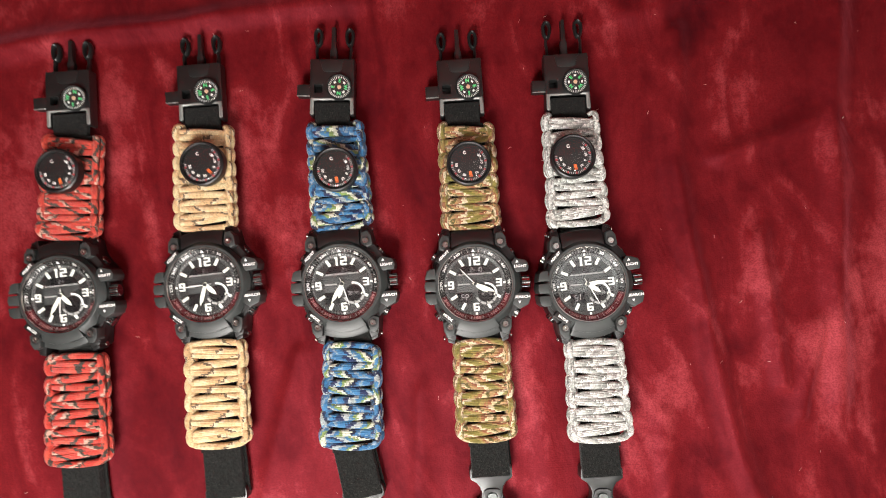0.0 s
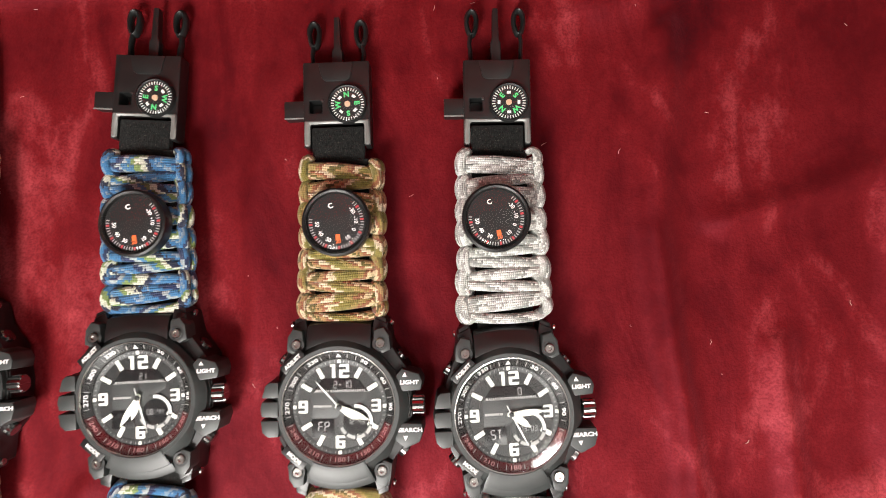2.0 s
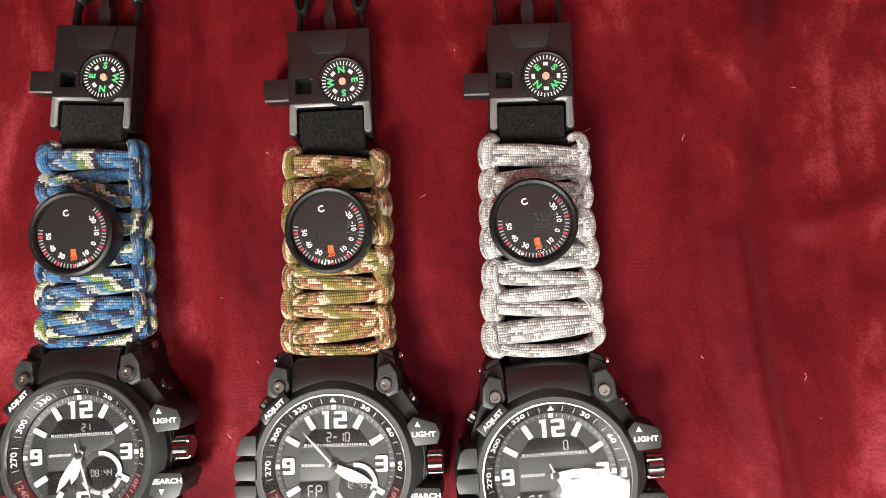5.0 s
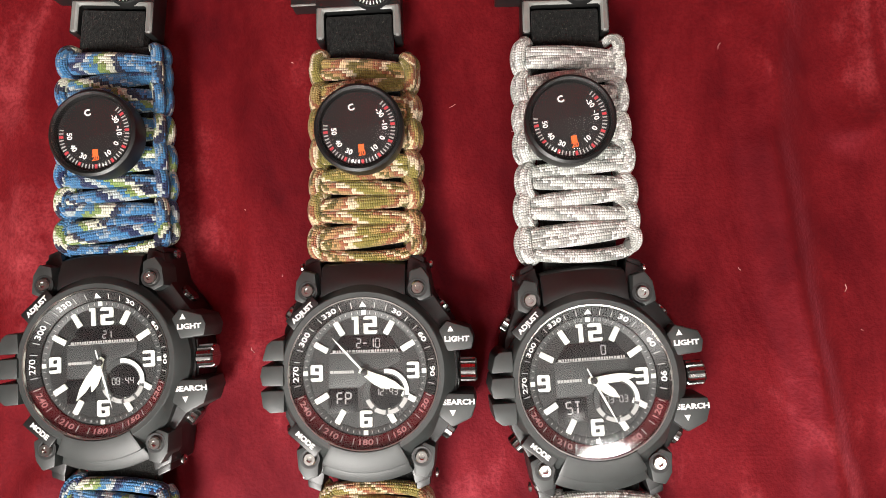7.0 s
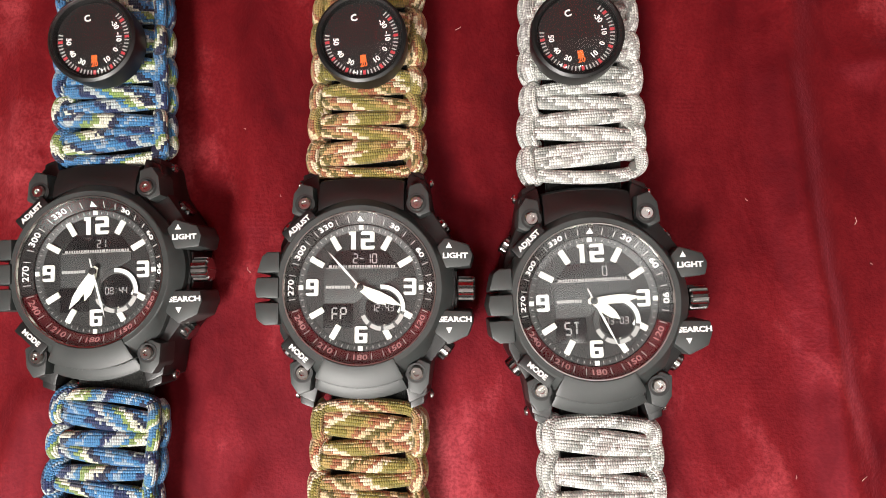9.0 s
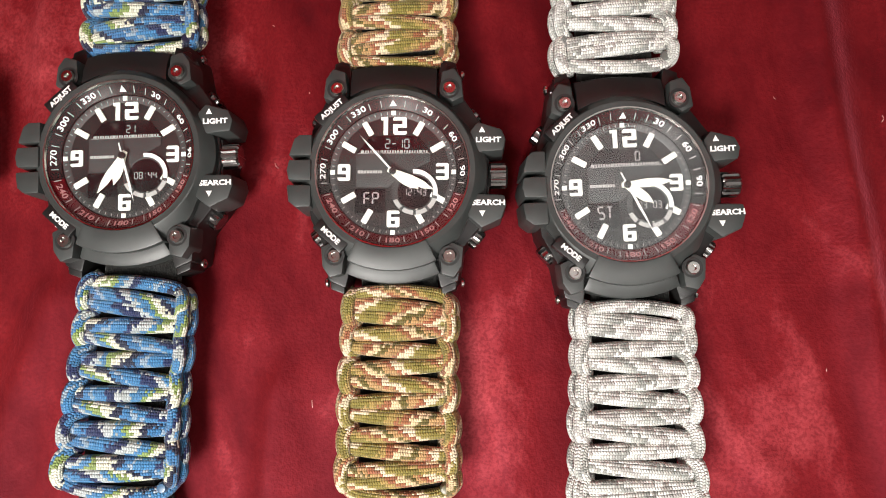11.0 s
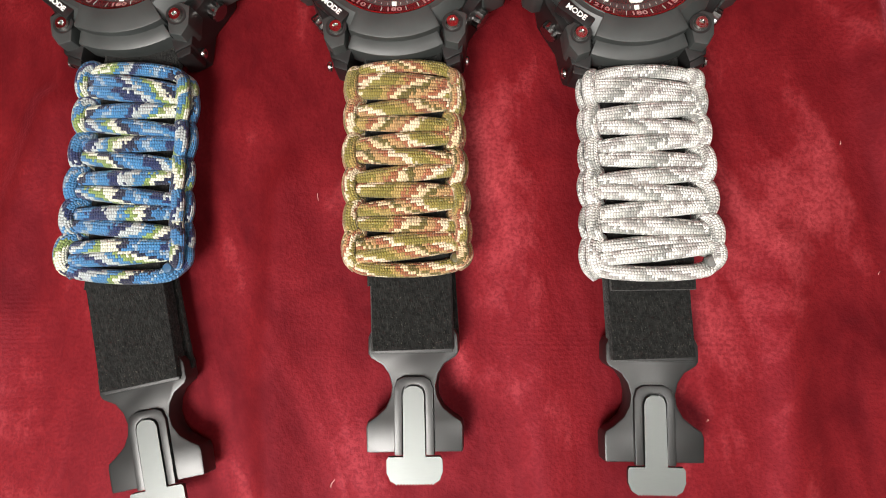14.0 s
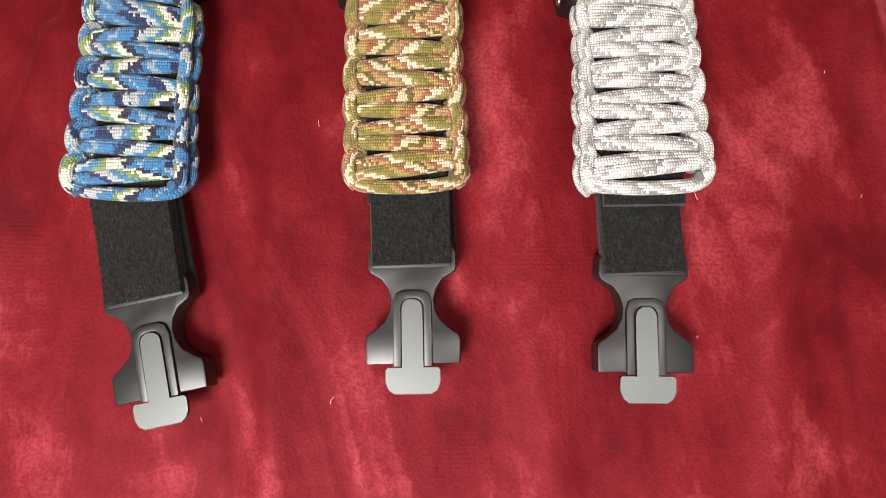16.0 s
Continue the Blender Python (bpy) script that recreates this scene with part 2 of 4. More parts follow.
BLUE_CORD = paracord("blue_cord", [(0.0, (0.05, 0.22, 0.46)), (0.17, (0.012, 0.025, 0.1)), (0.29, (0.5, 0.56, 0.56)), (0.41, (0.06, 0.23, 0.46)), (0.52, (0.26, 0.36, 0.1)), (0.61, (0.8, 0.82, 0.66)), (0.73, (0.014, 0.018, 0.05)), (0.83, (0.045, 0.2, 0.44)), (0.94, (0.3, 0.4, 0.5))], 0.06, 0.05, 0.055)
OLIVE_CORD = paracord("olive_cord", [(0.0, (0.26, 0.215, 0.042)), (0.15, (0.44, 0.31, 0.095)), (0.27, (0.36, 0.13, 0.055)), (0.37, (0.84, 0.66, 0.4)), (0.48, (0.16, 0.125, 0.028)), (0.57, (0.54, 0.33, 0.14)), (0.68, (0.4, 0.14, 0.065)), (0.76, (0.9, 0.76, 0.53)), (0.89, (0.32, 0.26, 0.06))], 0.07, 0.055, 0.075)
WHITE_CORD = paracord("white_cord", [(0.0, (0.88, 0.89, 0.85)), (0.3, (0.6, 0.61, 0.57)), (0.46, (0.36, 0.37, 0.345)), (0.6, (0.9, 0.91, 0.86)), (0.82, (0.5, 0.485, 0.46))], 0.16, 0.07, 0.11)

# ---- shapes (in millimetres) ----
MESHES = {}


def finish(key, bm, material, sharp=38):
    """Closes a bmesh in millimetres into a mesh in metres."""
    bmesh.ops.scale(bm, vec=(MM, MM, MM), verts=bm.verts)
    bm.normal_update()
    for f in bm.faces:
        f.smooth = True
    for e in bm.edges:
        if len(e.link_faces) == 2 and e.calc_face_angle(0) > radians(sharp):
            e.smooth = False
    me = bpy.data.meshes.new(key)
    bm.to_mesh(me)
    bm.free()
    for k in material if isinstance(material, tuple) else (material,):
        me.materials.append(k)
    return me


def shared(key, build):
    if key not in MESHES:
        MESHES[key] = build(key)
    return MESHES[key]


def at(x=0, y=0, z=0, rx=0, ry=0, rz=0):
    return pose(x * MM, y * MM, z * MM, rx, ry, rz)


def part(name, mesh, parent, m=None, label=""):
    ob = new(name, mesh)
    ob.parent = parent
    if m is not None:
        ob.matrix_basis = m
    if label:
        tagged(ob, label)
    return ob


def bevel(bm, offset, segments=2, angle=30, keep=None):
    bm.normal_update()
    edges = [e for e in bm.edges if len(e.link_faces) == 2 and e.calc_face_angle(0) > radians(angle) and (keep is None or keep(e))]
    if edges:
        bmesh.ops.bevel(bm, geom=edges, offset=offset, segments=segments, affect="EDGES", profile=0.6, clamp_overlap=True)


def prism(bm, poly, z0, z1, inset=0.0):
    """A solid with the given plan outline; the top drawn in by inset."""
    cx, cy = sum(p[0] for p in poly) / len(poly), sum(p[1] for p in poly) / len(poly)
    lo = [bm.verts.new((x, y, z0)) for x, y in poly]
    hi = []
    for x, y in poly:
        d = math.hypot(x - cx, y - cy) or 1
        k = 1 - inset / d
        hi.append(bm.verts.new((cx + (x - cx) * k, cy + (y - cy) * k, z1)))
    n = len(poly)
    bm.faces.new(hi)
    bm.faces.new(lo[::-1])
    for i in range(n):
        bm.faces.new((lo[i], lo[(i + 1) % n], hi[(i + 1) % n], hi[i]))
    return hi


def lathe(bm, profile, n=48, index=None):
    rings = []
    for r, z in profile:
        rings.append([bm.verts.new((r * math.cos(2 * math.pi * i / n), r * math.sin(2 * math.pi * i / n), z)) for i in range(n)] if r > 1e-6 else [bm.verts.new((0, 0, z))])
    for a, b in zip(rings, rings[1:]):
        for i in range(n):
            j = (i + 1) % n
            if len(a) == 1:
                f = bm.faces.new((a[0], b[j], b[i])) if len(b) > 1 else None
            elif len(b) == 1:
                f = bm.faces.new((a[i], a[j], b[0]))
            else:
                f = bm.faces.new((a[i], a[j], b[j], b[i]))
            if index and f:
                f.material_index = index(i, n)
    bmesh.ops.recalc_face_normals(bm, faces=bm.faces)


def sweep(bm, path, radii, n=10, u0=0.0):
    """A cord along a path, radii (sideways, upwards) at each point, with u along and v round it."""
    uv = bm.loops.layers.uv.verify()
    pts = [Vector(p) for p in path]
    rings, us, u = [], [], u0
    for i, p in enumerate(pts):
        d = (pts[min(i + 1, len(pts) - 1)] - pts[max(i - 1, 0)]).normalized()
        side = d.cross(Vector((0, 0, 1)))
        side = side.normalized() if side.length > 0.2 else Vector((1, 0, 0))
        up = side.cross(d)
        w, h = radii[i] if isinstance(radii, list) else radii
        rings.append([bm.verts.new(p + side * (w * math.cos(2 * math.pi * k / n)) + up * (h * math.sin(2 * math.pi * k / n))) for k in range(n)])
        if i:
            u += (p - pts[i - 1]).length
        us.append(u)
    for i in range(len(pts) - 1):
        for k in range(n):
            f = bm.faces.new((rings[i][k], rings[i][(k + 1) % n], rings[i + 1][(k + 1) % n], rings[i + 1][k]))
            for loop, (uu, vv) in zip(f.loops, ((us[i], k / n), (us[i], (k + 1) / n), (us[i + 1], (k + 1) / n), (us[i + 1], k / n))):
                loop[uv].uv = (uu, vv)
    bm.faces.new(rings[0][::-1])
    bm.faces.new(rings[-1])
    bmesh.ops.recalc_face_normals(bm, faces=bm.faces)


def smooth_path(ctrl, steps=5):
    """Catmull-Rom through the control points."""
    c = [Vector(p) for p in ctrl]
    c = [c[0] * 2 - c[1]] + c + [c[-1] * 2 - c[-2]]
    out = []
    for i in range(1, len(c) - 2):
        p0, p1, p2, p3 = c[i - 1:i + 3]
        for s in range(steps):
            t = s / steps
            out.append(0.5 * (2 * p1 + (p2 - p0) * t + (2 * p0 - 5 * p1 + 4 * p2 - p3) * t * t + (3 * p1 - p0 - 3 * p2 + p3) * t ** 3))
    return out + [c[-2]]


def text(key, body, size, material, wide=1.0, bold=0.0):
    """Raised print, centred, size in millimetres."""
    full = "text_" + key + body + str(size) + material.name
    if full not in MESHES:
        cu = bpy.data.curves.new(full, "FONT")
        cu.body, cu.size, cu.align_x, cu.align_y, cu.extrude, cu.offset = body, size * MM, "CENTER", "CENTER", 0.04 * MM, bold * MM
        cu.resolution_u = 3
        ob = bpy.data.objects.new(full, cu)
        scene.collection.objects.link(ob)
        me = bpy.data.meshes.new_from_object(ob.evaluated_get(bpy.context.evaluated_depsgraph_get()))
        bpy.data.objects.remove(ob)
        me.transform(Matrix.Diagonal((wide, 1, 1, 1)))
        me.materials.clear()
        me.materials.append(material)
        MESHES[full] = me
    return MESHES[full]


def block(key, sx, sy, sz, material, edge=0.25, seg=2):
    def build(k):
        bm = bmesh.new()
        prism(bm, [(-sx / 2, -sy / 2), (sx / 2, -sy / 2), (sx / 2, sy / 2), (-sx / 2, sy / 2)], 0, sz)
        bevel(bm, edge, seg)
        return finish(k, bm, material)
    return shared(key, build)


def solid(key, poly, z0, z1, material, edge=0.4, inset=0.0, seg=2):
    def build(k):
        bm = bmesh.new()
        prism(bm, poly, z0, z1, inset)
        bevel(bm, edge, seg)
        return finish(k, bm, material)
    return shared(key, build)


def turned(key, profile, material, n=48, index=None):
    def build(k):
        bm = bmesh.new()
        lathe(bm, profile, n, index)
        return finish(k, bm, material)
    return shared(key, build)


def polar(r, clock):
    """A place on the dial from radius and clockwise degrees from twelve."""
    return r * math.sin(radians(clock)), r * math.cos(radians(clock))


# ---- the room that closes the place ----
def slab(name, size, where, material, label, category):
    bm = bmesh.new()
    bmesh.ops.create_cube(bm, size=1.0)
    bmesh.ops.scale(bm, vec=size, verts=bm.verts)
    me = bpy.data.meshes.new(name)
    bm.to_mesh(me)
    bm.free()
    me.materials.append(material)
    ob = new(name, me)
    ob.location = where
    return tagged(ob, label, category, kind="structure")


WALL = plaster("wall_paint", (0.62, 0.61, 0.58))
CEIL = plaster("ceiling_paint", (0.65, 0.65, 0.63))
FLOOR = plaster("floor_screed", (0.2, 0.18, 0.16))
TABLE = resin("table_laminate", (0.3, 0.2, 0.12), 0.5)
slab("floor", (5.0, 5.0, 0.1), (0, 0, -0.8), FLOOR, "plain grey screed floor of the room", "floor")
slab("ceiling", (5.0, 5.0, 0.1), (0, 0, 1.75), CEIL, "plain painted ceiling over the table", "ceiling")
slab("wall_north", (5.2, 0.1, 2.45), (0, 2.55, 0.475), WALL, "plain painted room wall", "wall")
slab("wall_south", (5.2, 0.1, 2.45), (0, -2.55, 0.475), WALL, "plain painted room wall", "wall")
slab("wall_east", (0.1, 5.0, 2.45), (2.55, 0, 0.475), WALL, "plain painted room wall", "wall")
slab("wall_west", (0.1, 5.0, 2.45), (-2.55, 0, 0.475), WALL, "plain painted room wall", "wall")

# unseen red sheet, added to redden the reflections in the watch glass
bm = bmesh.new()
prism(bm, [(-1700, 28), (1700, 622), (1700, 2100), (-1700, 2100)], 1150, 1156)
overhead_sheet = new("canopy", finish("canopy", bm, drape_cloth()))
tagged(overhead_sheet, "unseen red sheet over the far side, added for its reflection in the dials", "canopy", kind="structure")

table = tagged(new("table"), "plain laminate table under a red cloth", "table")
table.location = (0, 0, -0.75)
bm = bmesh.new()
prism(bm, [(-800, -500), (800, -500), (800, 500), (-800, 500)], 710, 738)
bevel(bm, 3, 2)
part("tabletop", finish("tabletop", bm, TABLE), table)
bm = bmesh.new()
prism(bm, [(-25, -25), (25, -25), (25, 25), (-25, 25)], 0, 710)
bevel(bm, 3, 2)
leg = finish("table_leg", bm, TABLE)
for sx in (-1, 1):
    for sy in (-1, 1):
        part("leg", leg, table, at(sx * 720, sy * 430, 0))


# ridges of the cloth: from, to, half width, height (millimetres)
RIDGES = [
    ((-300, 134), (-215, 147), 9, 8.0), ((-215, 147), (-136, 156), 8, 7.6), ((-136, 156), (-60, 161), 10, 5.6),
    ((119, 140), (114, 62), 9, 4.6), ((114, 62), (128, -40), 8, 5.4), ((128, -40), (150, -130), 9, 4.6),
    ((210, 150), (202, 40), 10, 5.0), ((202, 40), (196, -70), 9, 5.4), ((141, 66), (198, 86), 8, 4.4), ((160, 20), (168, -60), 8, 4.0),
    ((176, -78), (191, -30), 7, 4.0), ((-205, -30), (-203, -130), 9, 2.6), ((-180, 60), (-176, -20), 9, 2.0),
    ((-100, -36), (-120, -120), 9, 2.6), ((-108, 70), (-104, 10), 9, 2.0), ((30, -60), (42, -160), 10, 2.0), ((100, -75), (96, -160), 9, 2.4), ((-30, -60), (-34, -170), 10, 2.2),
    ((-35, 120), (-36, 20), 9, 1.8), ((95, 150), (150, 170), 14, 4.0),
]


def cloth_height(x, y):
    """Height of the cloth in millimetres at a place in millimetres: soft folds between the watches."""
    a = noise.noise((x * 0.011 + 0.0025 * y, y * 0.0042, 3.1))
    b = noise.noise((x * 0.024, y * 0.019, 8.4))
    c = noise.noise((x * 0.006 - y * 0.004, y * 0.012 + x * 0.003, 1.7))
    h = 2.2 * a + 0.9 * b + 1.6 * c
    if abs(x) < 340 and abs(y) < 240:
        wx, wy = x + 5 * b, y + 6 * a
        top = 0.0
        for (x0, y0), (x1, y1), w, peak in RIDGES:
            dx, dy = x1 - x0, y1 - y0
            t = max(0.0, min(1.0, ((wx - x0) * dx + (wy - y0) * dy) / (dx * dx + dy * dy)))
            d = math.hypot(wx - x0 - t * dx, wy - y0 - t * dy) / (0.68 * w)
            if d < 3:
                # steeper on one flank than on the other
                side = 1.35 if (wx - x0) * dy - (wy - y0) * dx > 0 else 0.8
                top = max(top, peak * math.exp(-(d * side) ** 2))
        h += top
    return min(h, 9.5) + 0.2


def build_cloth():
    nx, ny = 560, 340
    xs = [-850 + 1700 * i / nx for i in range(nx + 1)]
    # grid lines drawn together where the watches lie
    xs = [850 * math.copysign(abs(v / 850) ** 1.5, v) for v in xs]
    ys = [550 * math.copysign(abs(v) ** 1.4, v) for v in (-1 + 2 * j / ny for j in range(ny + 1))]
    verts, faces = [], []
    for y in ys:
        for x in xs:
            if abs(x) > 806 or abs(y) > 506:
                z = -150 - 40 * noise.noise((x * 0.01, y * 0.01, 0))
                x, y = max(-812, min(812, x)), max(-512, min(512, y))
            else:
                z = cloth_height(x, y)
            verts.append((x * MM, y * MM, z * MM))
    w = nx + 1
    for j in range(ny):
        for i in range(nx):
            faces.append((j * w + i, j * w + i + 1, (j + 1) * w + i + 1, (j + 1) * w + i))
    me = bpy.data.meshes.new("cloth")
    me.from_pydata(verts, [], faces)
    me.polygons.foreach_set("use_smooth", [True] * len(faces))
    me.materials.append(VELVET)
    return me


cloth = new("tablecloth", build_cloth())
tagged(cloth, "crimson crushed velvet cloth spread over the table with soft folds", "cloth", kind="structure")


# ---- the watches ----
def case_body_mesh(key):
    bm = bmesh.new()
    plan = [(-18.5, 21), (-17, 29), (-12.5, 31), (-11.5, 26.5), (11.5, 26.5), (12.5, 31), (17, 29), (18.5, 21), (24, 13), (25.5, 0), (24, -13), (18.5, -20),
            (17.2, -28.5), (12.5, -30.5), (11.5, -26), (-11.5, -26), (-12.5, -30.5), (-17.2, -28.5), (-18.5, -20), (-22.5, -12), (-23.5, 0), (-22.5, 12)]
    prism(bm, plan[::-1], 1.0, 13.2, 0.8)
    bevel(bm, 0.7, 2)
    return finish(key, bm, DARK_RESIN)


def bezel_mesh(key):
    bm = bmesh.new()
    n = 96
    out, mid, inn = [], [], []
    for i in range(n):
        a = 2 * math.pi * i / n
        # eight-cornered rim, deeper below than above
        k = 1 + 0.035 * math.cos(4 * a)
        r = 23.2 * k
        if math.sin(a) < -0.55:
            r += 1.6 * min(1, (-math.sin(a) - 0.55) / 0.15)
        out.append((r * math.cos(a), r * math.sin(a)))
        mid.append((21.3 * math.cos(a), 21.3 * math.sin(a)))
        inn.append((19.5 * math.cos(a), 19.5 * math.sin(a)))
    rows = [[bm.verts.new((*p, z)) for p in pts] for pts, z in ((out, 11.0), (out, 15.2), ([(x * 0.975, y * 0.975) for x, y in out], 15.9), (mid, 18.0), ([(x * 0.985, y * 0.985) for x, y in mid], 18.2), (inn, 18.1), (inn, 15.0))]
    for a, b in zip(rows, rows[1:]):
        for i in range(n):
            bm.faces.new((a[i], a[(i + 1) % n], b[(i + 1) % n], b[i]))
    return finish(key, bm, GREY_RESIN, 25)


def flange_mesh(key):
    bm = bmesh.new()
    # red along the lower part of the ring
    lathe(bm, [(19.48, 15.6), (19.48, 17.5), (19.0, 17.3), (16.5, 15.9), (16.3, 15.0)], 96, lambda i, n: 1 if 195 < (360 * i / n) % 360 < 338 else 0)
    return finish(key, bm, (FLANGE, FLANGE_RED))


def step_plate(key, r0, r1, a0, a1, z0, zi, zo, n=18):
    """Plate on a circle, clockwise degrees from twelve, its top sloping from zi at the inner edge to zo at the outer one."""
    def build(k):
        bm = bmesh.new()
        rows = []
        for i in range(n + 1):
            a = a0 + (a1 - a0) * i / n
            rows.append([bm.verts.new((*polar(r, a), z)) for r, z in ((r0, z0), (r0, zi), (r1, zo), (r1 + 0.2, z0))])
        for a, b in zip(rows, rows[1:]):
            for q in range(4):
                bm.faces.new((a[q], b[q], b[(q + 1) % 4], a[(q + 1) % 4]))
        bm.faces.new(rows[0][::-1])
        bm.faces.new(rows[-1])
        bmesh.ops.recalc_face_normals(bm, faces=bm.faces)
        bevel(bm, 0.35, 2, 40)
        return finish(k, bm, GREY_RESIN, 30)
    return shared(key, build)


def hood_mesh(key):
    """Curved cover between two lugs, sloping away from the bezel."""
    bm = bmesh.new()
    rows = []
    for i in range(13):
        x = -11.2 + 22.4 * i / 12
        yi = math.sqrt(max(1, 22.6 ** 2 - x * x))
        rows.append([bm.verts.new(v) for v in ((x, yi - 0.5, 16.8), (x, 0.45 * yi + 0.55 * 26.4, 16.2), (x, 28.2 - 0.008 * x * x, 14.4), (x, 29.4 - 0.01 * x * x, 11.6), (x, 29.4 - 0.01 * x * x, 6.0), (x, yi - 0.5, 6.0))])
    for a, b in zip(rows, rows[1:]):
        for k in range(6):
            bm.faces.new((a[k], b[k], b[(k + 1) % 6], a[(k + 1) % 6]))
    bm.faces.new(rows[0])
    bm.faces.new(rows[-1][::-1])
    bmesh.ops.recalc_face_normals(bm, faces=bm.faces)
    bevel(bm, 0.3, 2, 45)
    return finish(key, bm, DARK_RESIN, 30)


def screw_mesh(key):
    bm = bmesh.new()
    lathe(bm, [(1.75, 0), (1.75, 0.7), (1.45, 1.05), (0.75, 1.05), (0.65, 0.35), (0, 0.3)], 24)
    return finish(key, bm, SCREW)


def crown_mesh(key):
    """Coarsely grooved crown lying along x."""
    bm = bmesh.new()
    n = 48
    rad = [3.3 if i % 4 < 3 else 2.85 for i in range(n)]
    rows = [[bm.verts.new((x, rad[i] * k * math.cos(2 * math.pi * i / n), rad[i] * k * math.sin(2 * math.pi * i / n))) for i in range(n)] for x, k in ((0, 0.9), (0.4, 1), (4.2, 1), (4.7, 0.88))]
    for a, b in zip(rows, rows[1:]):
        for i in range(n):
            bm.faces.new((a[i], a[(i + 1) % n], b[(i + 1) % n], b[i]))
    bm.faces.new(rows[-1])
    bm.faces.new(rows[0][::-1])
    bmesh.ops.recalc_face_normals(bm, faces=bm.faces)
    return finish(key, bm, CROWN, 20)


def pusher_mesh(key):
    """Round knurled push button lying along x."""
    bm = bmesh.new()
    n = 28
    rows = [[bm.verts.new((x, (2.5 + 0.22 * (i % 2)) * k * math.cos(2 * math.pi * i / n), (2.5 + 0.22 * (i % 2)) * k * math.sin(2 * math.pi * i / n))) for i in range(n)] for x, k in ((-2, 1.0), (2.6, 1.0), (3.0, 0.85))]
    for a, b in zip(rows, rows[1:]):
        for i in range(n):
            bm.faces.new((a[i], a[(i + 1) % n], b[(i + 1) % n], b[i]))
    bm.faces.new(rows[-1])
    bm.faces.new(rows[0][::-1])
    bmesh.ops.recalc_face_normals(bm, faces=bm.faces)
    return finish(key, bm, CROWN)


def hand_mesh(key, length, width, tail, material):
    def build(k):
        bm = bmesh.new()
        prism(bm, [(-width * 0.28, -tail), (width * 0.28, -tail), (width * 0.5, length * 0.45), (width * 0.42, length * 0.72), (0, length), (-width * 0.42, length * 0.72), (-width * 0.5, length * 0.45)], 0, 0.22)
        return finish(k, bm, material)
    return shared(key, build)


def bars(key, widths, height, material, gap=0.35):
    """Print that cannot be read: a row of small upright bars."""
    def build(k):
        bm = bmesh.new()
        x = -(sum(widths) + gap * (len(widths) - 1)) / 2
        for w in widths:
            prism(bm, [(x, -height / 2), (x + w, -height / 2), (x + w, height / 2), (x, height / 2)], 0, 0.06)
            x += w + gap
        return finish(k, bm, material)
    return shared(key, build)


def arc_band(key, r0, r1, a0, a1, z0, z1, material, n=20):
    """Flat band on a circle, clockwise degrees from twelve."""
    def build(k):
        bm = bmesh.new()
        pts = [polar(r1, a0 + (a1 - a0) * i / n) for i in range(n + 1)] + [polar(r0, a1 - (a1 - a0) * i / n) for i in range(n + 1)]
        prism(bm, pts[::-1], z0, z1)
        return finish(k, bm, material)
    return shared(key, build)


SEGMENTS = {"0": "abcdef", "1": "bc", "2": "abged", "3": "abgcd", "4": "fgbc", "7": "abc", "8": "abcdefg", "-": "g", "F": "afge", "P": "abgfe", "S": "afgcd", "T": "akl", ":": "xy", "5": "afgcd"}


def lcd_text(body, size):
    """Digits drawn with the bars of a liquid crystal display."""
    def build(k):
        bm = bmesh.new()
        w, h, t = size * 0.48, size, size * 0.13
        bar = {"a": (0, h / 2, w, t), "g": (0, 0, w, t), "d": (0, -h / 2, w, t), "f": (-w / 2, h / 4, t, h / 2), "b": (w / 2, h / 4, t, h / 2), "e": (-w / 2, -h / 4, t, h / 2),
               "c": (w / 2, -h / 4, t, h / 2), "k": (0, h / 4, t, h / 2), "l": (0, -h / 4, t, h / 2), "x": (0, h / 4, t, t), "y": (0, -h / 4, t, t)}
        x = -(len(body) - 1) * size * 0.36
        for ch in body:
            for seg in SEGMENTS[ch]:
                cx, cy, bw, bh = bar[seg]
                bw, bh = (bw * 0.82, bh) if bw > bh else (bw, bh * 0.82) if bh > bw else (bw, bh)
                prism(bm, [(x + cx - bw / 2, cy - bh / 2), (x + cx + bw / 2, cy - bh / 2), (x + cx + bw / 2, cy + bh / 2), (x + cx - bw / 2, cy + bh / 2)], 0, 0.05)
            x += size * 0.72
        return finish(k, bm, LCD_INK)
    return shared("lcd_" + body + str(size), build)


NUMERAL_BARS = {"1": "bc", "2": "abged", "3": "abgcd", "6": "afgedc", "9": "abgfcd"}


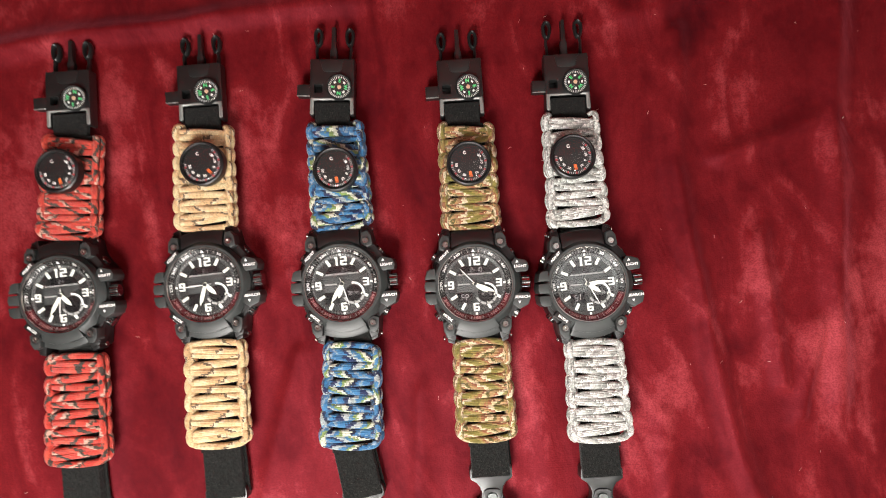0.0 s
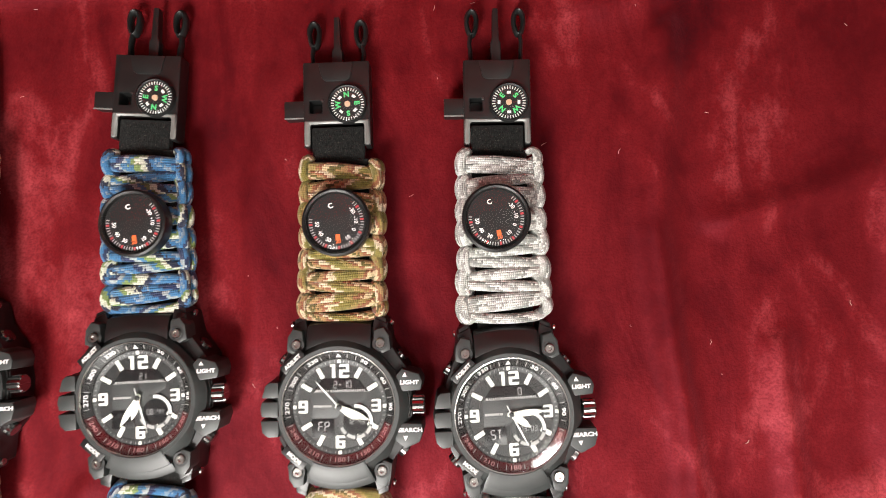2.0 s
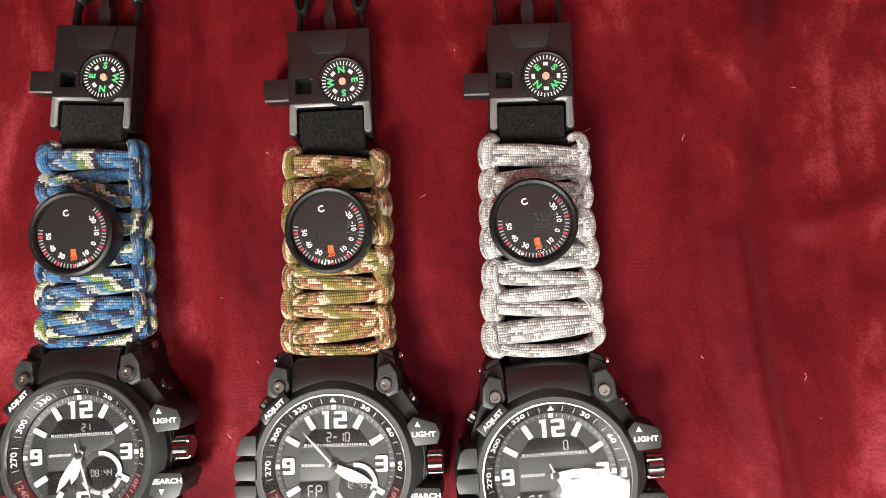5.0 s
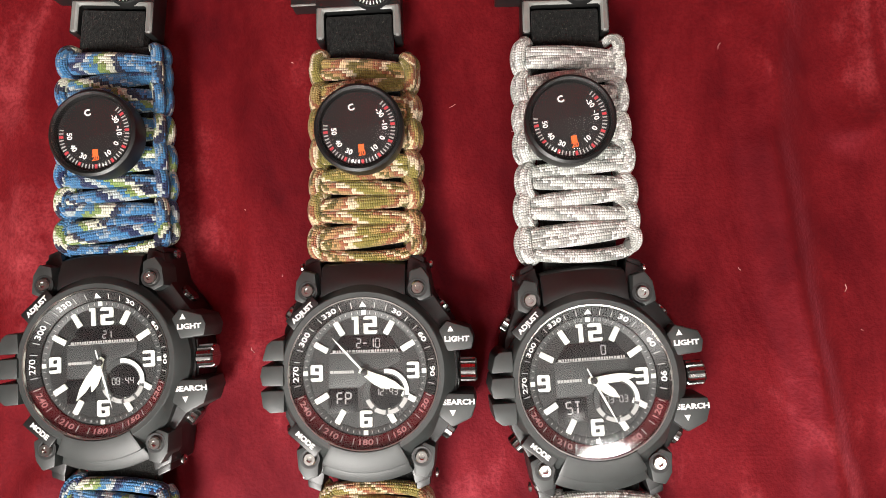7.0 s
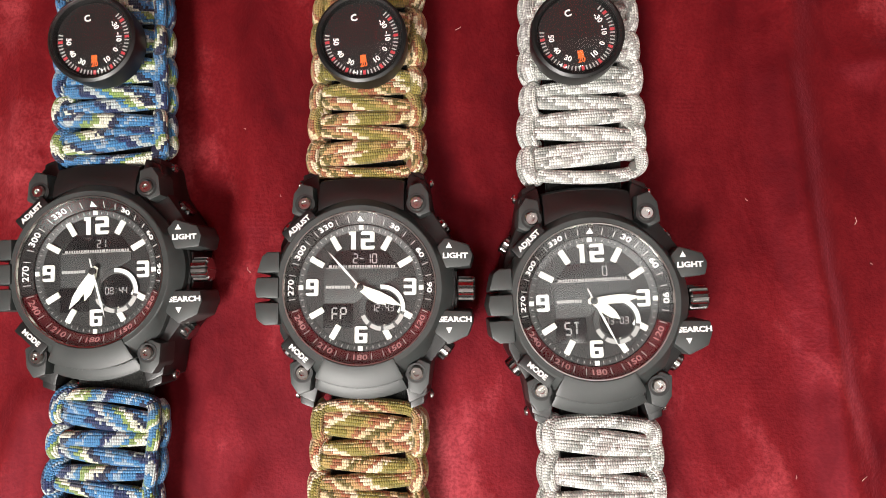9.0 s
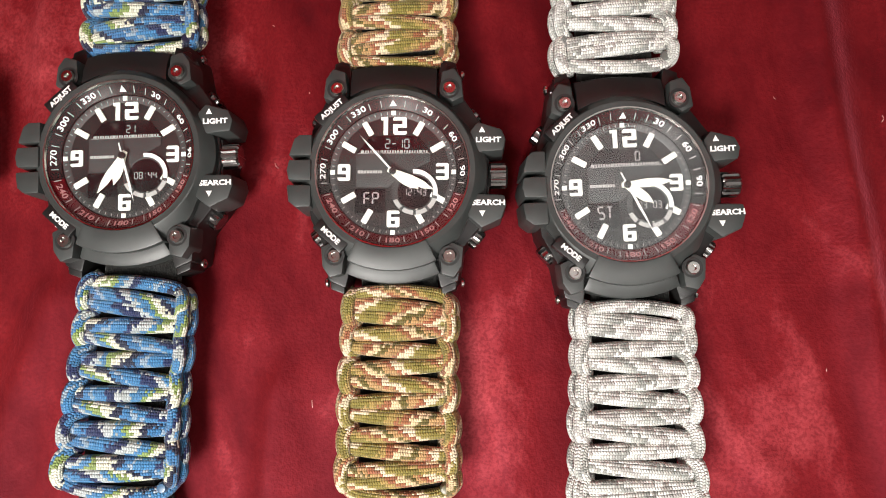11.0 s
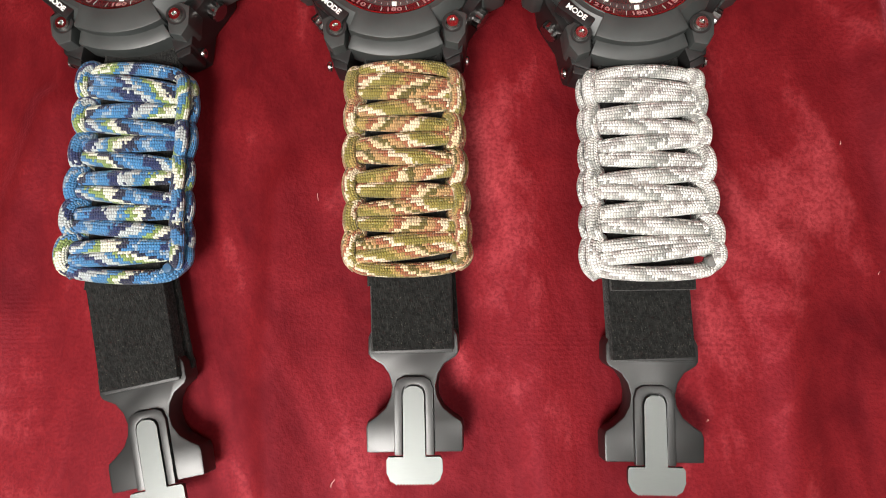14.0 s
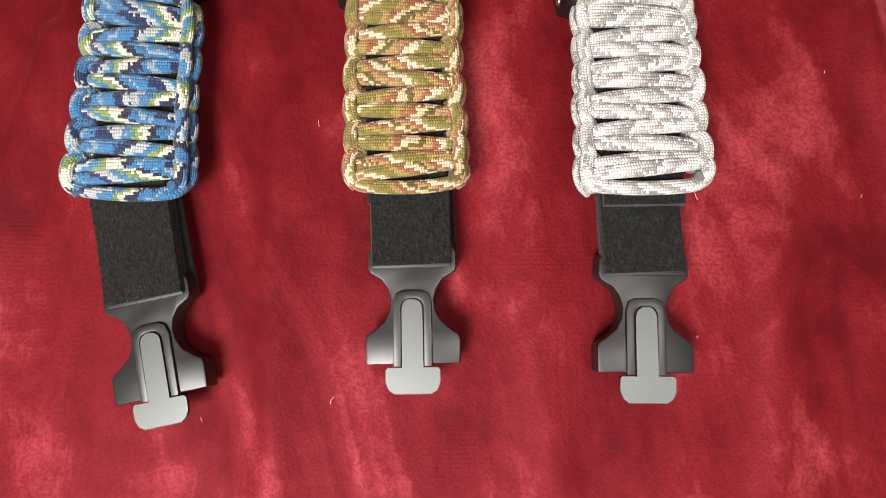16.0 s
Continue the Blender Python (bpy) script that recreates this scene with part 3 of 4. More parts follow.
def numeral_mesh(body, h):
    """Square-cut raised numeral."""
    def build(k):
        bm = bmesh.new()
        w, t = h * 0.76, h * 0.19
        x = 0.0 if len(body) == 1 else -h * 0.34
        for ch in body:
            v = (h - 3 * t) / 2
            ya, yg, yd = h / 2 - t / 2, 0.0, -h / 2 + t / 2
            if ch == "1":
                boxes = [(x, 0, t * 1.3, h), (x - t * 1.0, h / 2 - t * 0.5, t * 0.7, t * 0.9)]
            else:
                segs = NUMERAL_BARS[ch]
                boxes = [(x, y, w, t) for c, y in (("a", ya), ("g", yg), ("d", yd)) if c in segs]
                boxes += [(x + sx * (w - t * 1.3) / 2, sy * (t + v) / 2, t * 1.3, v) for c, sx, sy in (("f", -1, 1), ("b", 1, 1), ("e", -1, -1), ("c", 1, -1)) if c in segs]
            for cx, cy, bw, bh in boxes:
                # outer corners of the top and bottom bars are cut off
                lo = t * 0.45 if ch != "1" and cy < -h / 4 and bw > bh else 0.01
                hi = t * 0.45 if ch != "1" and cy > h / 4 and bw > bh else 0.01
                x0, x1, y0, y1 = cx - bw / 2, cx + bw / 2, cy - bh / 2, cy + bh / 2
                prism(bm, [(x0 + lo, y0), (x1 - lo, y0), (x1, y0 + lo), (x1, y1 - hi), (x1 - hi, y1), (x0 + hi, y1), (x0, y1 - hi), (x0, y0 + lo)], 0, 0.3)
            x += h * 0.34 + (w / 2 + t * 0.35 if ch == "1" else h * 0.4)
        return finish(k, bm, LUME)
    return shared("numeral_" + body, build)


def dial(watch, m, lcd, hands):
    """Face of the watch: plates, windows, numerals, markers and hands."""
    z = 15.0
    face = part("dial", turned("dial_disc", [(16.4, -1.2), (16.4, 0), (0, 0)], DIAL, 72), watch, m @ at(0, 0, z), "charcoal dial with white numerals")
    part("chapter_ring", turned("chapter_ring", [(16.3, 0), (16.3, 0.5), (14.9, 0.25), (14.6, 0)], PLATE, 72), face, at(0, 0, 0.01))
    part("dial_plate", solid("dial_plate", [(-9.6, -3.9), (-1.2, -3.9), (1.5, -1.2), (9.5, 2.8), (9.5, 5.0), (-9.6, 5.0)], 0, 0.25, PLATE, 0.08), face, at(0, 0, 0.01))
    for key, poly, where in (("lcd_top", [(-9.6, 0), (9.8, 0), (6.3, 4.6), (-6.2, 4.6)], (0.2, 5.0)), ("lcd_left", [(-4.2, -3.3), (3.6, -3.3), (3.6, 2.9), (-4.2, 2.9)], (-5.6, -7.2))):
        part("lcd_window", solid(key, poly, 0, 0.16, LCD, 0.04), face, at(*where, 0.02))
    part("scale_line", bars("scale_line", [0.38 if k % 7 else 0.8 for k in range(24)], 0.62, INK_DIM, 0.28), face, at(0.2, 5.45, 0.2))
    part("scale_rule", block("scale_rule", 18.6, 0.14, 0.06, INK_DIM, 0.02, 1), face, at(0.2, 5.0, 0.27))
    part("sub_dial", turned("sub_dial", [(5.9, 0), (5.9, 0.35), (4.6, 0.35), (4.4, 0.15), (0, 0.15)], PLATE, 40), face, at(5.6, -5.2, 0.2))
    part("lcd_round", turned("lcd_round", [(4.35, 0.0), (4.35, 0.06), (0, 0.06)], LCD, 40), face, at(5.6, -5.2, 0.34))
    part("sub_dial_band", arc_band("sub_band_top", 4.8, 5.9, -5, 100, 0, 0.1, INK), face, at(5.6, -5.2, 0.56))
    for a0, a1 in ((108, 138), (146, 176), (184, 214), (222, 248)):
        part("sub_dial_band", arc_band("sub_band%d" % a0, 4.8, 5.9, a0, a1, 0, 0.1, INK_DIM), face, at(5.6, -5.2, 0.56))
    part("maker_bars", bars("maker_bars", [0.75, 0.6, 0.6, 0.75, 0.6, 0.5, 0.5, 0.5, 0.5], 0.75, INK_DIM, 0.12), face, at(-6.0, 0.1, 0.3))
    for body, x, y, s in (("12", -0.4, 12.2, 4.7), ("3", 12.7, 0.2, 4.3), ("6", 0.1, -12.1, 4.3), ("9", -12.7, 0, 4.3)):
        part("numeral", numeral_mesh(body, s), face, at(x, y, 0.1))
    for clock in (30, 60, 120, 150, 210, 240, 300, 330):
        x, y = polar(13.2, clock)
        part("hour_marker", block("hour_marker", 1.55, 3.9, 0.4, LUME, 0.1, 1), face, at(x, y, 0.1, 0, 0, -clock))
    for clock in (0, 90, 180, 270):
        x, y = polar(15.6, clock)
        part("quarter_marker", block("quarter_marker", 1.2, 1.2, 0.3, LUME, 0.06, 1), face, at(x, y, 0.3, 0, 0, -clock))
    for k in range(60):
        if k % 15:
            x, y = polar(15.7, k * 6)
            part("minute_tick", block("minute_tick", 0.2, 0.95 if k % 5 else 1.3, 0.08, INK_DIM, 0.02, 1), face, at(x, y, 0.36, 0, 0, -k * 6))
    for body, x, y, s in lcd:
        part("lcd_digits", lcd_text(body, s), face, at(x, y, 0.46 if x > 3 and y < 0 else 0.24))
    hour, minute, second = hands
    part("hour_hand", hand_mesh("hour_hand", 8.0, 2.5, 1.2, LUME_WARM), face, at(0, 0, 0.9, 0, 0, -hour))
    part("minute_hand", hand_mesh("minute_hand", 11.6, 2.2, 1.4, LUME_WARM), face, at(0, 0, 1.2, 0, 0, -minute))
    part("second_hand", hand_mesh("second_hand", 12.5, 0.55, 3.5, INK), face, at(0, 0, 1.5, 0, 0, -second))
    part("hub", turned("hub", [(0.9, 0), (0.9, 0.5), (0.5, 0.6), (0, 0.6)], BLACK_CARD, 20), face, at(0, 0, 1.45))


def case(watch, m, lcd, hands):
    body = part("case", shared("case_body", case_body_mesh), watch, m, "black resin watch case")
    part("bezel", shared("bezel", bezel_mesh), watch, m, "gunmetal grey resin bezel")
    flange = part("compass_flange", shared("flange", flange_mesh), watch, m, "glossy black inner ring with red lower half and degree marks")
    for deg in range(30, 360, 30):
        x, y = polar(17.75, deg)
        low = 100 < deg < 260
        part("degree_mark", text("deg", str(deg), 2.0, INK_PINK if 112 < deg < 255 else INK, 1.4, 0.03), flange, at(x, y, 16.85) @ at(0, 0, 0, 0, 0, -deg + (180 if low else 0)) @ at(0, 0, 0, -29 if low else 29))
    for deg in range(0, 360, 10):
        if deg % 30:
            x, y = polar(17.75, deg)
            part("flange_tick", block("flange_tick", 0.22, 1.7, 0.08, INK_DIM, 0.02, 1), flange, at(x, y, 16.72, 0, 0, -deg) @ at(0, 0, 0, 29))
    part("north_arrow", solid("north_arrow", [(-0.95, -0.75), (0.95, -0.75), (0, 0.85)], 0, 0.08, INK, 0.02), flange, at(0, 17.75, 16.72, 29))
    dial(watch, m, lcd, hands)
    glass = part("crystal", turned("crystal", [(19.45, 17.55), (19.2, 17.75), (0, 17.95)], GLASS, 72), watch, m, "clear flat mineral glass")
    glass.visible_shadow = False
    # upper hood in black resin: shade on its far slope put into the colour
    part("hood", shared("hood_dark", hood_mesh), body, at(0, 0.6, -0.4))
    part("hood_plate", step_plate("hood_plate", 19.7, 25.4, 153.5, 206.5, 10.0, 18.6, 17.5), body, None, "smooth grey plate below the dial")
    part("hood_lip", step_plate("hood_lip", 25.2, 28.6, 155, 205, 8.0, 15.6, 14.4), body)
    part("inner_ring", turned("inner_ring", [(19.75, 17.9), (19.6, 18.35), (19.3, 18.3), (19.15, 17.7)], SCREW, 96), body, None, "thin polished ring round the glass")
    # lugs with screws at the four corners
    for sx in (-1, 1):
        for sy in (-1, 1):
            poly = [(11.6, 20.4), (15.2, 17.6), (18.4, 19.0), (18.0, 24.6), (15.8, 27.6), (12.2, 26.6)]
            poly = [(x * sx, y * sy) for x, y in poly]
            part("lug", solid("lug%d%d" % (sx, sy), poly if sx * sy > 0 else poly[::-1], 9.5, 16.6, GREY_RESIN, 0.5, 0.5), body)
            # flush black ring paints the shade of a recess round the screw
            part("screw_well", turned("screw_well", [(2.6, -0.6), (2.6, 0.06), (2.3, 0.1), (1.85, -0.05), (0, -0.05)], BLACK_CARD, 28), body, at(sx * 14.5, sy * 21.6, 16.62))
            part("screw", shared("screw", screw_mesh), body, at(sx * 14.5, sy * 21.6, 16.4), "small bright steel screw")
            arm = [(12.2, 26.0), (16.6, 25.4), (16.4, 30.2), (12.4, 31.6)]
            arm = [(x * sx, y * sy) for x, y in arm]
            part("lug_arm", solid("arm%d%d" % (sx, sy), arm if sx * sy > 0 else arm[::-1], 4.0, 12.6, DARK_RESIN, 0.5, 0.3), body)
            part("lug_pin", shared("screw", screw_mesh), body, at(sx * 17.6, sy * 28.2, 8.4, 0, sx * 90, 0) @ Matrix.Scale(0.75, 4))
    # lettered plates on the left corners
    for body_text, x, y, turn in (("ADJUST", -15.6, 15.9, 42), ("MODE", -15.4, -16.6, -42)):
        part("plate", block("corner_plate", 9.6, 3.4, 3.2, DARK_RESIN if turn > 0 else GREY_RESIN, 0.45), body, at(x, y, 14.6, 0, 0, turn))
        part("lettering", text("plate", body_text, 1.85, INK, 1.1, 0.05), body, at(x, y, 17.85, 0, 0, turn))
    # left shoulder in three steps
    for k, (poly, top) in enumerate((([(-19.9, 9.6), (-23.8, 9.8), (-25.6, 8.4), (-26.8, 3.3), (-19.9, 3.3)], 18.5), ([(-19.9, 3.1), (-26.6, 3.1), (-27.4, 0), (-26.6, -3.1), (-19.9, -3.1)], 18.8),
                                     ([(-19.9, -3.3), (-27.2, -3.3), (-26.8, -8.2), (-24.4, -10.2), (-19.9, -9.8)], 18.5))):
        part("side_block", solid("side_block%d" % k, poly, 6, top, GREY_RESIN, 0.55, 0.7), body)
    # guards either side of the crown
    for body_text, poly, tx, ty, tri in (("LIGHT", [(19.2, 10.6), (21.5, 13.2), (28.2, 11.2), (29.4, 8.2), (28.6, 5.0), (20.8, 4.4)], 24.4, 8.0, 1),
                                         ("SEARCH", [(20.8, -5.4), (28.8, -5.8), (29.4, -8.6), (28.0, -12.6), (22.5, -15.0), (18.6, -11.6)], 24.4, -8.2, -1)):
        part("crown_guard", solid("guard" + body_text, poly[::-1], 6.0, 16.6, GREY_RESIN, 0.6, 0.5), body)
        part("lettering", text("guard", body_text, 1.85, INK, 1.25, 0.07), body, at(tx, ty, 16.68))
        part("arrow_mark", solid("guard_arrow%d" % tri, [(-0.8, -0.6 * tri), (0.8, -0.6 * tri), (0, 0.9 * tri)][::tri], 0, 0.08, INK, 0.02), body, at(tx - 1.6, ty + 2.6 * tri, 16.64))
    part("guard_bridge", block("guard_bridge", 4.0, 9.6, 6.5, DARK_RESIN, 0.4), body, at(22.8, -0.5, 6.0))
    part("crown", shared("crown", crown_mesh), body, at(24.8, -0.4, 11.8), "knurled steel crown")
    for x, y, turn in ((-20.4, 15.8, 142), (-20.2, -16.4, 218), (21.6, -16.6, -38), (20.6, 16.4, 40)):
        part("pusher", shared("pusher", pusher_mesh), body, at(x * 0.94, y * 0.94, 8.2, 0, 0, turn))


def strand_mesh(material):
    def build(k):
        bm = bmesh.new()
        ctrl = [(-13.6, 0, -1.8), (-12.0, 0, 0.1), (-7, 0, 0.9), (0, 0, 1.1), (7, 0, 0.9), (12.0, 0, 0.1), (13.6, 0, -1.8)]
        pts = smooth_path(ctrl, 4)
        rad = [(2.26 - 0.55 * (abs(p.x) / 13) ** 1.5, 1.95 - 0.35 * abs(p.x) / 13) for p in pts]
        sweep(bm, pts, rad, 12)
        return finish(k, bm, material, 80)
    return shared("strand_" + material.name, build)


def bow_mesh(material):
    """Last turn of the cord, which sags below the panel."""
    def build(k):
        bm = bmesh.new()
        pts = smooth_path([(-13.4, 2.6, -1.4), (-11.4, 0.2, 0.2), (-6, -0.7, 0.9), (0, -1.0, 1.0), (6, -0.8, 0.9), (11.4, 0.1, 0.2), (13.4, 2.4, -1.4)], 4)
        sweep(bm, pts, (1.85, 1.8), 12)
        return finish(k, bm, material, 80)
    return shared("bow_" + material.name, build)


def knot_mesh(material, side):
    def build(k):
        bm = bmesh.new()
        ctrl = [(side * 11.0, 3.5, -2.4), (side * 12.3, 4.0, 0.2), (side * 13.4, 2.6, 1.5), (side * 13.8, 0, 1.9), (side * 13.5, -2.6, 1.4), (side * 12.5, -4.1, -0.1), (side * 11.2, -3.5, -2.6)]
        pts = smooth_path(ctrl, 4)
        sweep(bm, pts, (1.68, 1.45), 12)
        return finish(k, bm, material, 80)
    return shared("knot%d_%s" % (side, material.name), build)


def edge_mesh(material, side):
    def build(k):
        bm = bmesh.new()
        ctrl = [(side * 12.6, 5.4, -2.2), (side * 14.6, 3.4, -1.6), (side * 15.4, 0, -1.4), (side * 14.6, -3.4, -1.6), (side * 12.6, -5.4, -2.2)]
        sweep(bm, smooth_path(ctrl, 4), (1.1, 1.5), 10)
        return finish(k, bm, material, 80)
    return shared("edge%d_%s" % (side, material.name), build)


def webbing_mesh(length, width, thick, sag=0.0):
    bm = bmesh.new()
    rows = []
    n = max(4, int(length / 3))
    for i in range(n + 1):
        t = i / n
        y, z = -length * t, -sag * math.sin(math.pi * t)
        rows.append([bm.verts.new((x, y, z + dz)) for x, dz in ((-width / 2, -thick / 2), (width / 2, -thick / 2), (width / 2, thick * 0.3), (width / 2 - 0.4, thick / 2), (-width / 2 + 0.4, thick / 2), (-width / 2, thick * 0.3))])
    for a, b in zip(rows, rows[1:]):
        for k in range(6):
            bm.faces.new((a[k], a[(k + 1) % 6], b[(k + 1) % 6], b[k]))
    bm.faces.new(rows[0][::-1])
    bm.faces.new(rows[-1])
    bmesh.ops.recalc_face_normals(bm, faces=bm.faces)
    return finish("webbing", bm, FELT)


def cord_strap(watch, origin, top, bottom, width, taper, lift, knots, material, rng, z=9.8, extra=(2.0, 2.0), bow=False):
    """Woven cord panel over a black webbing core, from top to bottom (plan places in millimetres), its end lifted by some degrees."""
    dx, dy = bottom[0] - top[0], bottom[1] - top[1]
    length, turn = math.hypot(dx, dy), math.degrees(math.atan2(dx, -dy))
    frame_m = at(top[0] - origin[0], top[1] - origin[1], z, -lift, 0, turn)
    core = part("strap", webbing_mesh(length + sum(extra), 20.0, 2.4), watch, frame_m @ at(0, extra[0], -0.8), "black webbing core of the strap")
    inner = at(0, -extra[0], 0.8)
    k = width / 32.4

    def wide(y):
        # narrower towards the top of the panel
        return Matrix.Diagonal((k * (1 + taper * (-y / length - 0.5)), 1, 1, 1))

    p = (length - 3.0) / knots
    left = [-1.5 - (i + 0.5) * p for i in range(knots)]
    right = [-1.5 - max(0.45, min(knots - 0.45, i)) * p for i in range(knots + 1)]
    for i in range(2 * knots):
        yl = left[i // 2] + (0.17 * p if i % 2 == 0 else -0.17 * p)
        j = (i + 1) // 2
        yr = right[j] + (-0.17 * p if i % 2 == 0 else 0.17 * p)
        slope = math.degrees(math.atan2(yr - yl, 25 * k))
        part("cord_strand", strand_mesh(material), core, inner @ at(0, (yl + yr) / 2 + rng.uniform(-0.2, 0.2), 1.2 + rng.uniform(-0.15, 0.25), 0, rng.uniform(-1, 1), slope) @ wide((yl + yr) / 2))
    for side, places in ((-1, left), (1, right)):
        for y in places:
            s = p / 8.3 * (0.72 if side > 0 and y in (places[0], places[-1]) else 1.0)
            m = inner @ at(rng.uniform(-0.25, 0.25), y + rng.uniform(-0.3, 0.3), 1.0 + rng.uniform(-0.2, 0.3), 0, 0, rng.uniform(-5, 5)) @ wide(y) @ Matrix.Diagonal((1, s, 1, 1))
            part("cord_knot", knot_mesh(material, side), core, m)
            part("cord_edge", edge_mesh(material, side), core, m)
    if bow == "both":
        part("cord_strand", bow_mesh(material), core, inner @ at(0, -2.3, 0.9, 0, 0, 180) @ wide(0))
    if bow:
        part("cord_strand", bow_mesh(material), core, inner @ at(0, -length + 1.6, 0.9) @ wide(-length))
    part("cord_end", turned("cord_end" + material.name, [(0, -1.5), (1.3, -1.1), (1.5, 0), (1.1, 0.8), (0, 1.0)], material, 14), core, inner @ at(12.6 * k, -length + 3.2, 2.6))


def head_buckle_mesh(key):
    """Plug half of a side-release buckle with a slot for the strap and a hole for the whistle."""
    bm = bmesh.new()
    # bar frame and body as a grid of cells with openings left out
    xs = [-12.2, -9.9, -5.4, 9.9, 12.2]
    ys = [0.0, 8.6, 12.6, 17.2, 31.5]
    holes = {(1, 0), (2, 0), (1, 2)}
    top, bot = 9.6, 2.6
    hv, lv = {}, {}
    for i, x in enumerate(xs):
        for j, y in enumerate(ys):
            hv[i, j], lv[i, j] = bm.verts.new((x, y, top)), bm.verts.new((x, y, bot))
    cells = {(i, j) for i in range(4) for j in range(4)} - holes
    for i, j in cells:
        bm.faces.new((hv[i, j], hv[i + 1, j], hv[i + 1, j + 1], hv[i, j + 1]))
        bm.faces.new((lv[i, j], lv[i, j + 1], lv[i + 1, j + 1], lv[i + 1, j]))
        for (di, dj), a, b in (((0, -1), (i, j), (i + 1, j)), ((1, 0), (i + 1, j), (i + 1, j + 1)), ((0, 1), (i + 1, j + 1), (i, j + 1)), ((-1, 0), (i, j + 1), (i, j))):
            if (i + di, j + dj) not in cells:
                bm.faces.new((lv[a], lv[b], hv[b], hv[a]))
    bmesh.ops.delete(bm, geom=[v for v in bm.verts if not v.link_faces], context="VERTS")
    bm.normal_update()
    bevel(bm, 0.5, 2, 60)
    return finish(key, bm, NYLON)


def prong_mesh(key):
    """Sprung side prong that ends in an open almond-shaped loop."""
    bm = bmesh.new()
    loop = [(1.8 * math.sin(t) * (1 - 0.2 * math.cos(t)), 41.2 - 4.6 * math.cos(t), 4.2) for t in [2 * math.pi * i / 20 for i in range(21)]]
    sweep(bm, loop, (0.95, 2.0), 8)
    sweep(bm, [(-0.5, 26.0, 5.0), (-0.6, 30.5, 4.8), (-0.9, 33.5, 4.4), (-0.5, 36.8, 4.2)], (0.8, 1.8), 8)
    return finish(key, bm, NYLON)


def compass(watch, m, turn):
    rim = part("compass", turned("compass_rim", [(7.0, -3.0), (7.0, 0.1), (6.7, 0.5), (6.35, 0.3), (6.3, -0.2), (0, -0.2)], BLACK_CARD, 48), watch, m, "small button compass with green letters")
    card = at(0, 0, 0, 0, 0, turn)
    for i, letter in enumerate("NESW"):
        x, y = polar(3.4, i * 90)
        part("letter", text("cmp", letter, 2.6, GREEN, 1.05, 0.1), rim, card @ at(x, y, -0.05, 0, 0, -i * 90))
        x, y = polar(3.6, i * 90 + 45)
        part("card_mark", block("card_mark", 1.4, 1.0, 0.08, INK, 0.02, 1), rim, card @ at(x, y, -0.18, 0, 0, -i * 90 - 45))
    for i in range(36):
        x, y = polar(5.5, i * 10)
        part("card_tick", block("card_tick", 0.3, 1.15, 0.08, INK, 0.02, 1), rim, card @ at(x, y, -0.18, 0, 0, -i * 10))
    part("pivot", turned("pivot", [(1.1, 0), (1.0, 0.5), (0, 0.7)], COPPER, 16), rim, at(0, 0, -0.2))
    dome = part("cover", turned("compass_dome", [(7.1, 0.2)] + [(7.1 * math.cos(a), 0.6 + 2.0 * math.sin(a)) for a in [math.pi / 2 * i / 8 for i in range(8)]] + [(0, 2.6)], DOME, 40), rim)
    dome.visible_shadow = False


def head(watch, origin, base, turn, card_turn, reach=2.6, z=0.8):
    m = at(base[0] - origin[0], base[1] - origin[1], z, 0, 0, turn)
    b = part("buckle", shared("head_buckle", head_buckle_mesh), watch, m, "black nylon plug buckle")
    part("prong", shared("prong", prong_mesh), b, at(-8.8, reach, 0))
    part("prong", shared("prong", prong_mesh), b, at(8.8, reach, 0) @ Matrix.Diagonal((-1, 1, 1, 1)))
    part("guide", solid("guide", [(-1.9, 27), (1.9, 27), (1.9, 35), (1.3, 36), (1.0, 48), (-1.0, 48), (-1.3, 36), (-1.9, 35)], 3.0, 6.4, NYLON, 0.4), b, at(0, reach * 0.7, 0))
    part("thumb_rest", solid("thumb_rest", [(-6.5, 31.2), (-5.2, 25.2), (-3.8, 24.2), (3.8, 24.2), (5.2, 25.2), (6.5, 31.2)], 9.2, 10.0, NYLON, 0.3), b)
    part("whistle", block("whistle", 7.6, 6.4, 5.6, NYLON, 0.4), b, at(-15.6, 14.2, 3.6))
    # pale strip paints the bright line along the whistle's lower edge
    part("whistle_edge", block("whistle_edge", 7.4, 0.6, 0.6, LIT_EDGE, 0.15, 1), b, at(-15.6, 11.0, 8.8))
    part("whistle_floor", block("whistle_floor", 4.6, 4.7, 1.0, BLACK_CARD, 0.1, 1), b, at(-7.65, 14.9, 3.0))
    part("whistle_lip", block("whistle_lip", 1.0, 0.9, 0.5, STEEL, 0.1, 1), b, at(-5.2, 17.0, 9.5))
    # raised rim in paler colour, painted as if its bevel were lit
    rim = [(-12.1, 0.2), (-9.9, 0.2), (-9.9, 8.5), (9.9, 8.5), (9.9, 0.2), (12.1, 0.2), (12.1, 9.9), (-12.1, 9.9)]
    part("slot_rim", solid("slot_rim", rim, 8.6, 10.0, LIT_EDGE, 0.6, 0.0, 1), b, None, "rim of the buckle slot, painted pale where its bevel catches light")
    part("strap_end", solid("strap_loop", [(-9.6, -9.0), (9.6, -9.0), (9.6, 7.6), (-9.6, 7.6)], 5.4, 8.8, FELT, 0.8, 0.2), b, None, "black felt strap end through the buckle")
    compass(watch, m @ at(4.2, 15.2, 11.0), card_turn)


